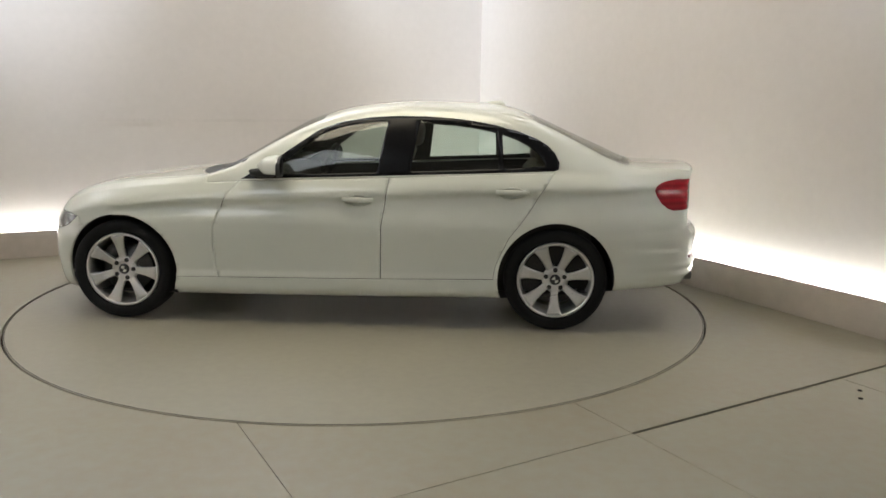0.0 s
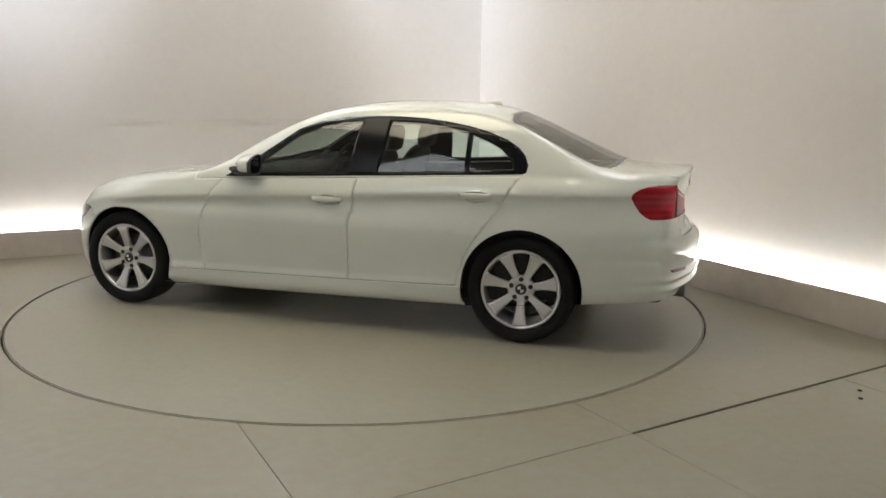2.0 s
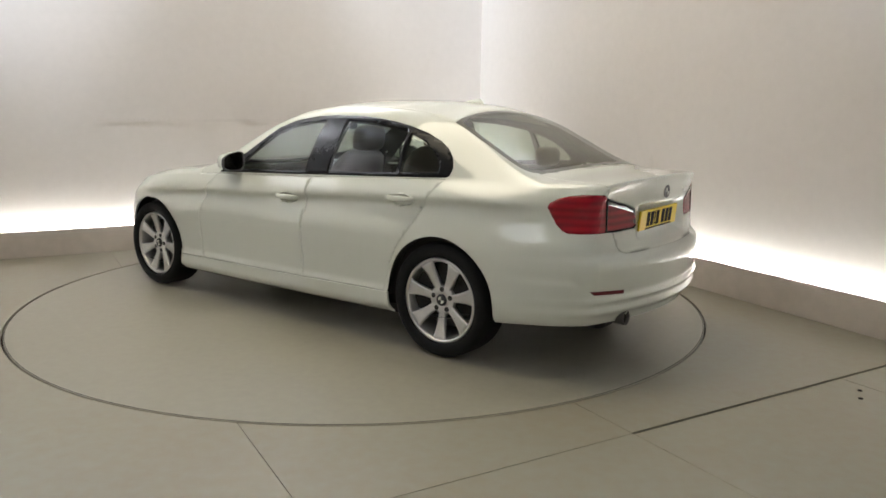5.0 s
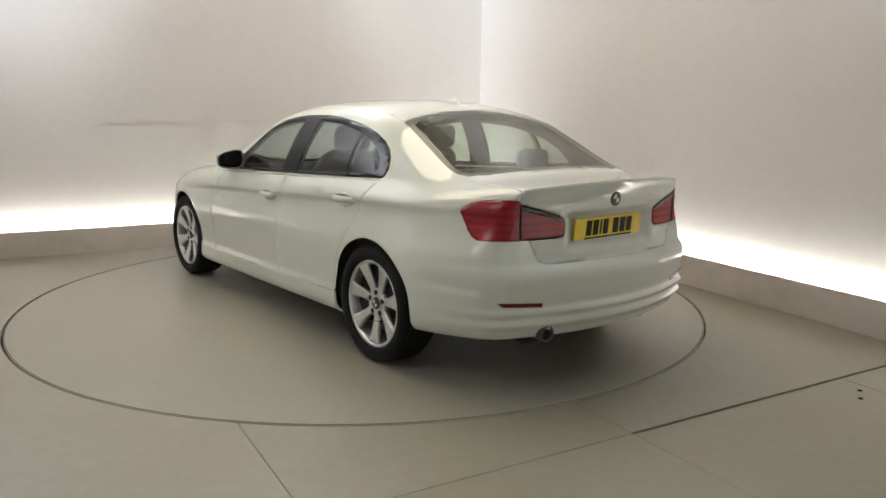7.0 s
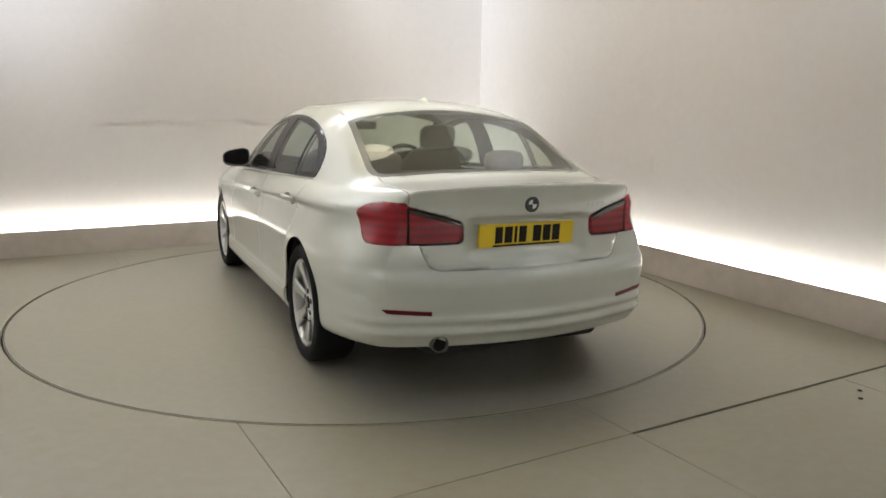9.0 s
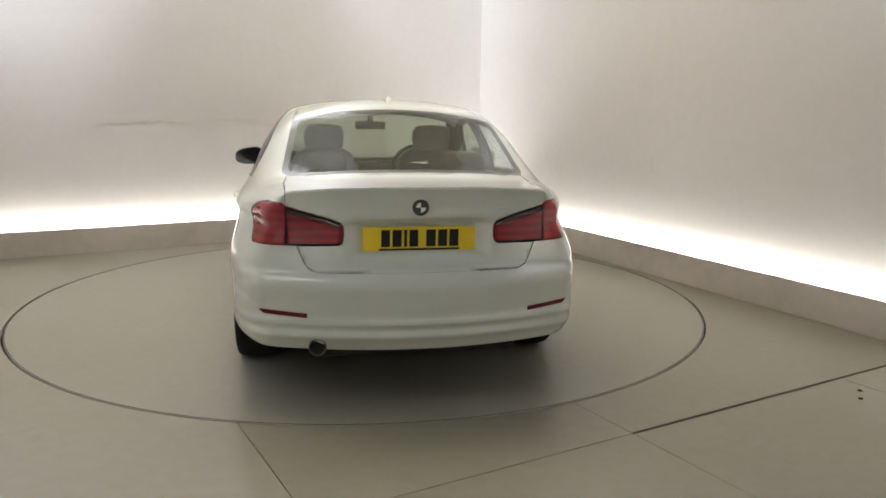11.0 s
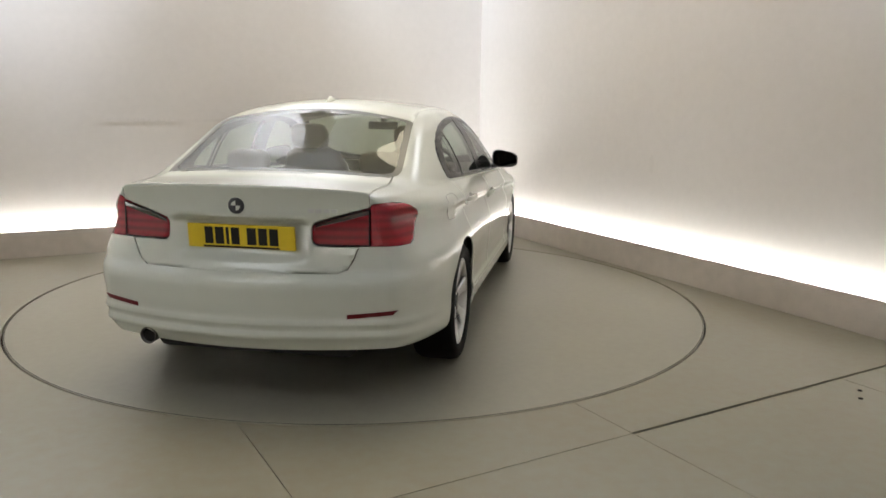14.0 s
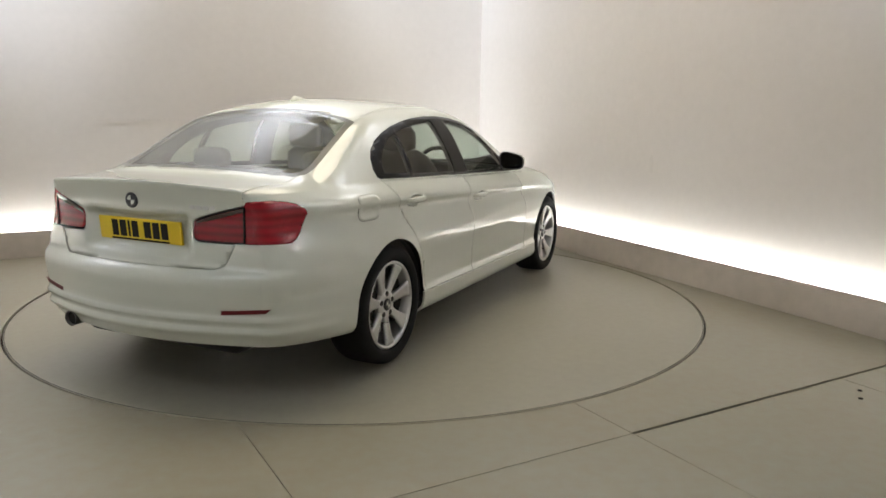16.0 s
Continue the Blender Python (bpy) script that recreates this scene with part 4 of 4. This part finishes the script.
def rear_details(car, made):
    lid, bumper = made["boot_lid"][0], made["rear_bumper"][0]

    def tail_sheet(poly, lift, thick=0.004, fine=0.03):
        """A closed plate that follows the tail, outline poly in (y, z)."""
        bm = bmesh.new()
        outer = [bm.verts.new((rear_x(y, z) - lift - thick, y, z)) for y, z in poly]
        inner = [bm.verts.new((rear_x(y, z) + 0.012, y, z)) for y, z in poly]
        bm.faces.new(outer)
        n = len(poly)
        for i in range(n):
            bm.faces.new((outer[i], inner[i], inner[(i + 1) % n], outer[(i + 1) % n]))
        bmesh.ops.recalc_face_normals(bm, faces=bm.faces)
        return bm

    # number plate, with plain bars for its characters
    px, zc = -2.296, 0.797
    plate_m = Matrix.Translation((px, 0, zc)) @ pose(0, 0, 0, 0, -5, 0)
    bm = bmesh.new()
    box(bm, (-0.004, -0.26, -0.0555), (0.010, 0.26, 0.0555), plate_m, 0.003)
    plate = part("number_plate", bm, YELLOW, car, "yellow rear number plate with plain black bars", False)
    y = 0.175
    for k, w in enumerate((0.040, 0.042, 0.014, 0.040, 0.0, 0.044, 0.042, 0.042)):
        if w == 0.0:
            y -= 0.026
            continue
        bm = bmesh.new()
        box(bm, (-0.0055, y - w, -0.036), (-0.0035, y, 0.043), plate_m)
        part("plate_bar", bm, DARKGAP, plate, smooth=False)
        y -= w + 0.011
    bm = bmesh.new()
    box(bm, (-0.0055, -0.185, -0.053), (-0.0035, 0.185, -0.044), plate_m)
    part("plate_bar", bm, DARKGAP, plate, smooth=False)
    # round badge
    bm = bmesh.new()
    bm2 = bmesh.new()
    bm3 = bmesh.new()
    n, r = 40, 0.038
    ax = rear_x(0, 0.945)
    for target, prof in ((bm, [(0.010, r), (-0.004, r), (-0.007, r - 0.004), (-0.006, 0.025), (-0.004, 0.0001)]),):
        rows = [[target.verts.new((ax + x, rr * math.cos(2 * math.pi * k / n), 0.945 + rr * math.sin(2 * math.pi * k / n))) for k in range(n)] for x, rr in prof]
        for a, b in zip(rows[:-1], rows[1:]):
            for i in range(n):
                target.faces.new((a[i], a[(i + 1) % n], b[(i + 1) % n], b[i]))
        bmesh.ops.recalc_face_normals(target, faces=target.faces)
    badge = part("badge", bm, BADGE, lid, "round dark badge with pale quarters")
    for q in (0, 2):
        pts = [(0.0, 0.0)] + [(0.022 * math.cos(b), 0.022 * math.sin(b)) for b in np.linspace(q * math.pi / 2, (q + 1) * math.pi / 2, 9)]
        bm2.faces.new([bm2.verts.new((ax - 0.0075, yy, 0.945 + zz)) for yy, zz in pts])
    part("badge_quarters", bm2, PAINT, car, "pale quarters of the badge", False)
    # model script as small chrome bars
    yy = -0.33
    for w in (0.026, 0.028, 0.028, 0.024):
        bm3 = tail_sheet([(yy, 0.920), (yy - w, 0.920), (yy - w, 0.938), (yy, 0.938)], 0.0, 0.003)
        part("script_bar", bm3, ALLOY, lid, "small metal script bar", False)
        yy -= w + 0.007
    # reflectors
    for s in (1, -1):
        ys = np.linspace(0.512, 0.705, 9)
        poly = [(s * y, 0.452 + 0.0016 * k) for k, y in enumerate(ys)] + [(s * (y + 0.022 * (k == 8)), 0.472 + 0.0016 * k) for k, y in reversed(list(enumerate(ys)))]
        part("reflector", tail_sheet(poly, 0.001, 0.003), RED, bumper, "slim red reflector", False)
    # tail pipe
    bm = bmesh.new()
    prof = [(-2.10, 0.035), (-2.33, 0.040), (-2.34, 0.041), (-2.343, 0.038), (-2.33, 0.034), (-2.18, 0.032)]
    rows = [[bm.verts.new((x - (0.01 if i < 0 else 0), 0.468 + r * math.cos(2 * math.pi * k / 28), 0.312 + r * math.sin(2 * math.pi * k / 28))) for k in range(28)] for i, (x, r) in enumerate(prof)]
    for a, b in zip(rows[:-1], rows[1:]):
        for i in range(28):
            bm.faces.new((a[i], a[(i + 1) % 28], b[(i + 1) % 28], b[i]))
    bm.faces.new(rows[-1])
    bmesh.ops.recalc_face_normals(bm, faces=bm.faces)
    pipe = part("tail_pipe", bm, STEEL, car, "dark steel tail pipe")
    # black disc gives the pipe's inside its shade
    bm = bmesh.new()
    bm.faces.new([bm.verts.new((-2.325, 0.468 + 0.034 * math.cos(2 * math.pi * k / 28), 0.312 + 0.034 * math.sin(2 * math.pi * k / 28))) for k in range(28)])
    part("bore_shade", bm, DARKGAP, pipe, "black disc painted as the shade inside the pipe", False)
    # silencer and rear valance seen under the bumper
    bm = bmesh.new()
    box(bm, (-2.22, -0.50, 0.22), (-1.86, 0.50, 0.34), Matrix(), 0.05, 3)
    part("silencer", bm, UNDER, car, "dark silencer box under the tail")
    # roof aerial fin
    bm = bmesh.new()
    rings = []
    for t in np.linspace(0, 1, 9):
        h = 0.002 + 0.040 * t ** 0.8 if t < 0.8 else 0.035 - 0.03 * (t - 0.8) / 0.2
        x = -0.93 - 0.15 * t
        z0 = TOP_Z(x) - 0.004
        w = 0.006 + 0.022 * math.sin(math.pi * min(1.0, 0.1 + t * 0.8))
        rings.append([(x, w, z0), (x, w * 0.75, z0 + h * 0.5), (x, 0.005, z0 + h), (x, -0.005, z0 + h), (x, -w * 0.75, z0 + h * 0.5), (x, -w, z0)])
    loop_tube(bm, rings)
    part("aerial_fin", bm, PAINT, car, "white aerial fin on the roof")
    # fuel flap on the car's right
    fx, fz = -1.60, 0.882
    for scale, lift, material in ((1.004, 0.0006, PLASTIC), (0.988, 0.0014, PAINT)):
        bm = bmesh.new()
        pts = rounded(fx, fz, 0.095 * scale, 0.066 * scale, 4.5, 40)
        rings = [[bm.verts.new((fx + (u - fx) * k, -flank_y(fx + (u - fx) * k, fz + (w - fz) * k) - d, fz + (w - fz) * k)) for u, w in pts] for k, d in ((1.0, -0.004), (1.0, lift), (0.8, lift), (0.55, lift), (0.3, lift), (0.02, lift))]
        for r0, r1 in zip(rings[:-1], rings[1:]):
            for i in range(40):
                bm.faces.new((r0[i], r0[(i + 1) % 40], r1[(i + 1) % 40], r1[i]))
        bmesh.ops.recalc_face_normals(bm, faces=bm.faces)
        part("fuel_flap" if material is PAINT else "flap_gap", bm, material, made["rear_quarter"][1])
    # dark edging of the lamps' top
    for s in (1, -1):
        line = [(0.36, 0.872), (0.45, 0.903), (0.594, 0.941)]
        poly = [(s * y, z - 0.001) for y, z in line] + [(s * y, z - 0.007) for y, z in reversed(line)]
        part("lamp_edging", tail_sheet(poly, 0.0015, 0.002), TRIM, lid, "black edging of the tail lamp", False)
        poly = [(s * y, z - 0.008) for y, z in line] + [(s * y, z - (0.016 if y < 0.4 else 0.026)) for y, z in reversed(line)]
        part("lamp_smoke", tail_sheet(poly, 0.0010, 0.002), DARKRED, lid, "smoked upper band of the tail lamp", False)
        edge = [(0.350, 0.792), (0.366, 0.777), (0.55, 0.774), (0.596, 0.774)]
        poly = [(s * y, z) for y, z in edge] + [(s * y, z + 0.005) for y, z in reversed(edge)]
        part("lamp_edging", tail_sheet(poly, 0.0012, 0.002), TRIM, lid, "black edging of the tail lamp", False)
        poly = [(s * 0.594, 0.776), (s * 0.599, 0.776), (s * 0.599, 0.940), (s * 0.594, 0.938)]
        part("lamp_edging", tail_sheet(poly, 0.0012, 0.002), TRIM, lid, "black edging of the tail lamp", False)


def belt_strip(car):
    bm = bmesh.new()
    top, low = [], []
    for x in np.linspace(0.60, -1.385, 60):
        z = float(np.interp(x, [-1.38, -0.36, 0.61], [1.008, 0.966, 0.928]))
        pts, nf, nr = half_section(x)
        y0 = float(np.interp(z, [p[1] for p in pts[:nr]], [p[0] for p in pts[:nr]]))
        top.append((x, y0, z))
    rings = [[(x, y + 0.006, z - 0.010), (x, y + 0.006, z - 0.002), (x, y - 0.004, z + 0.001), (x, y - 0.004, z - 0.011)] for x, y, z in top]
    loop_tube(bm, rings)
    both_sides("belt_strip", bm, PAINT, car, "bright strip under the side windows", False)


def cabin(car):
    # inner door and side trim
    bm = bmesh.new()
    rows = []
    for x in np.linspace(0.85, -1.62, 40):
        pts, nf, nr = half_section(x)
        row = []
        for z in np.linspace(0.24, BELT_Z(x) - 0.012, 10):
            row.append(bm.verts.new((x, flank_y(x, z) - (0.075 if z < BELT_Z(x) - 0.05 else 0.045), z)))
        rows.append(row)
    for a, b in zip(rows[:-1], rows[1:]):
        for i in range(9):
            bm.faces.new((a[i], a[i + 1], b[i + 1], b[i]))
    both_sides("side_trim", bm, CABIN, car, "dark inner door trim")
    # headlining
    bm = bmesh.new()
    rows = []
    for x in np.linspace(0.12, -1.22, 24):
        pts, nf, nr = half_section(x)
        rows.append([bm.verts.new((x, y * 0.97, z - 0.022)) for y, z in pts[nr - 1:]])
    for a, b in zip(rows[:-1], rows[1:]):
        for i in range(len(a) - 1):
            bm.faces.new((a[i], a[i + 1], b[i + 1], b[i]))
    o = mirror_y(bm)
    me = bpy.data.meshes.new("headlining")
    o.to_mesh(me)
    bm.from_mesh(me)
    bpy.data.meshes.remove(me)
    o.free()
    part("headlining", bm, LINER, car, "pale fabric headlining")
    # dashboard
    bm = bmesh.new()
    rings = []
    for y in np.linspace(-0.77, 0.77, 17):
        b = 0.05 * (1 - (y / 0.77) ** 2)
        rings.append([(0.84 + b, y, 0.94), (0.60, y, 0.962), (0.46 - b * 0.5, y, 0.945), (0.40 - b * 0.5, y, 0.88), (0.44, y, 0.70), (0.55, y, 0.55), (0.86, y, 0.55)])
    loop_tube(bm, rings)
    part("dashboard", bm, CABIN, car, "dark dashboard")
    # parcel shelf behind the rear seats
    bm = bmesh.new()
    box(bm, (-1.85, -0.62, 0.98), (-1.36, 0.62, 1.015), Matrix(), 0.012)
    part("parcel_shelf", bm, CABIN, car, "dark parcel shelf")
    # front seats and headrests
    for s in (1, -1):
        bm = bmesh.new()
        rings = []
        for x, z, hw, th in ((-0.05, 0.56, 0.25, 0.07), (-0.17, 0.66, 0.26, 0.075), (-0.23, 0.82, 0.25, 0.07), (-0.30, 0.98, 0.235, 0.06), (-0.35, 1.07, 0.19, 0.05), (-0.365, 1.105, 0.13, 0.03)):
            rings.append([(x + w, s * 0.37 + u, z + w * 0.25) for u, w in rounded(0, 0, hw, th, 3.0, 20)])
        loop_tube(bm, rings)
        seat = part("front_seat", bm, LEATHER, car, "beige leather front seat")
        bm = bmesh.new()
        rings = []
        for z, k in ((1.105, 0.6), (1.12, 0.92), (1.17, 1.0), (1.23, 0.98), (1.262, 0.8), (1.272, 0.45)):
            rings.append([(-0.40 - (z - 1.12) * 0.15 + w * k, s * 0.37 + u * k, z) for u, w in rounded(0, 0, 0.135, 0.055, 2.8, 20)])
        loop_tube(bm, rings)
        part("headrest", bm, LEATHER, seat, "beige headrest")
        for d in (-0.05, 0.05):
            bm = bmesh.new()
            bmesh.ops.create_cone(bm, cap_ends=True, segments=10, radius1=0.006, radius2=0.006, depth=0.07, matrix=Matrix.Translation((-0.385, s * 0.37 + d, 1.09)))
            part("headrest_post", bm, CHROME, seat)
        bm = bmesh.new()
        box(bm, (-0.10, s * 0.37 - 0.25, 0.32), (0.42, s * 0.37 + 0.25, 0.50), Matrix(), 0.05, 3)
        part("seat_cushion", bm, LEATHER, seat)
    # rear bench
    bm = bmesh.new()
    rings = []
    for y in np.linspace(-0.66, 0.66, 15):
        dz = -0.04 * (abs(y) / 0.66) ** 4
        rings.append([(-1.02, y, 0.50), (-1.14, y, 0.72), (-1.25, y, 0.98 + dz), (-1.30, y, 1.03 + dz), (-1.37, y, 1.02 + dz), (-1.36, y, 0.50)])
    loop_tube(bm, rings)
    bench = part("rear_seat", bm, LEATHER, car, "beige leather rear bench")
    for y in (-0.40, 0.40):
        bm = bmesh.new()
        rings = []
        for z, k in ((1.022, 0.8), (1.04, 0.97), (1.09, 1.0), (1.125, 0.9), (1.14, 0.55)):
            rings.append([(-1.335 + w * k, y + u * k, z) for u, w in rounded(0, 0, 0.13, 0.05, 2.8, 20)])
        loop_tube(bm, rings)
        part("headrest", bm, LEATHER, bench, "beige headrest")
    bm = bmesh.new()
    box(bm, (-1.10, -0.66, 0.34), (-0.62, 0.66, 0.50), Matrix(), 0.05, 3)
    part("seat_cushion", bm, LEATHER, bench)
    # steering wheel on the car's right
    bm = bmesh.new()
    m = Matrix.Translation((0.30, -0.37, 0.93)) @ pose(0, 0, 0, 0, 68, 0)
    rings = []
    for k in range(33):
        a = 2 * math.pi * k / 32
        rings.append([m @ Vector(((0.182 + 0.016 * math.cos(b)) * math.cos(a), (0.182 + 0.016 * math.cos(b)) * math.sin(a), 0.016 * math.sin(b))) for b in np.linspace(0, 2 * math.pi, 10, endpoint=False)])
    loop_tube(bm, rings, False)
    box(bm, (-0.06, -0.07, -0.03), (0.06, 0.07, 0.03), m, 0.015)
    for a in (0, 90, 180):
        box(bm, (0.04, -0.018, -0.012), (0.178, 0.018, 0.008), m @ pose(0, 0, 0, 0, 0, a - 90))
    part("steering_wheel", bm, CABIN, car, "black steering wheel")
    bm = bmesh.new()
    box(bm, (0.16, -0.115, 1.225), (0.19, 0.115, 1.285), Matrix(), 0.013, 3)
    box(bm, (0.17, -0.02, 1.27), (0.24, 0.02, 1.325), Matrix(), 0.01)
    part("inner_mirror", bm, PLASTIC, car, "black inner rear-view mirror")


def build_car():
    car = new("saloon_car")
    tagged(car, "white four-door saloon car parked on the turntable", "car")
    made = build_body(car)
    for cx in (-AXLE_X, AXLE_X):
        for side in (1, -1):
            build_wheel(car, cx, side, -18.7 if cx > 0 else 0.0)
    arch_liners(car)
    door_handles(car)
    door_mirrors(car)
    belt_strip(car)
    rear_details(car, made)
    cabin(car)
    return car


car = build_car()


def turn_at(t):
    return 171.09 - 6.786 * t - 0.0118 * t * t


def motions():
    offset = pose(0.094, -0.033, 0)
    steps = [0.5 * k for k in range(33)]
    walk(car, [(t, pose(0, 0, 0, 0, 0, turn_at(t)) @ offset) for t in steps])
    walk(disc, [(t, pose(DISC_AT.x, DISC_AT.y, 0, 0, 0, turn_at(t))) for t in steps])


motions()
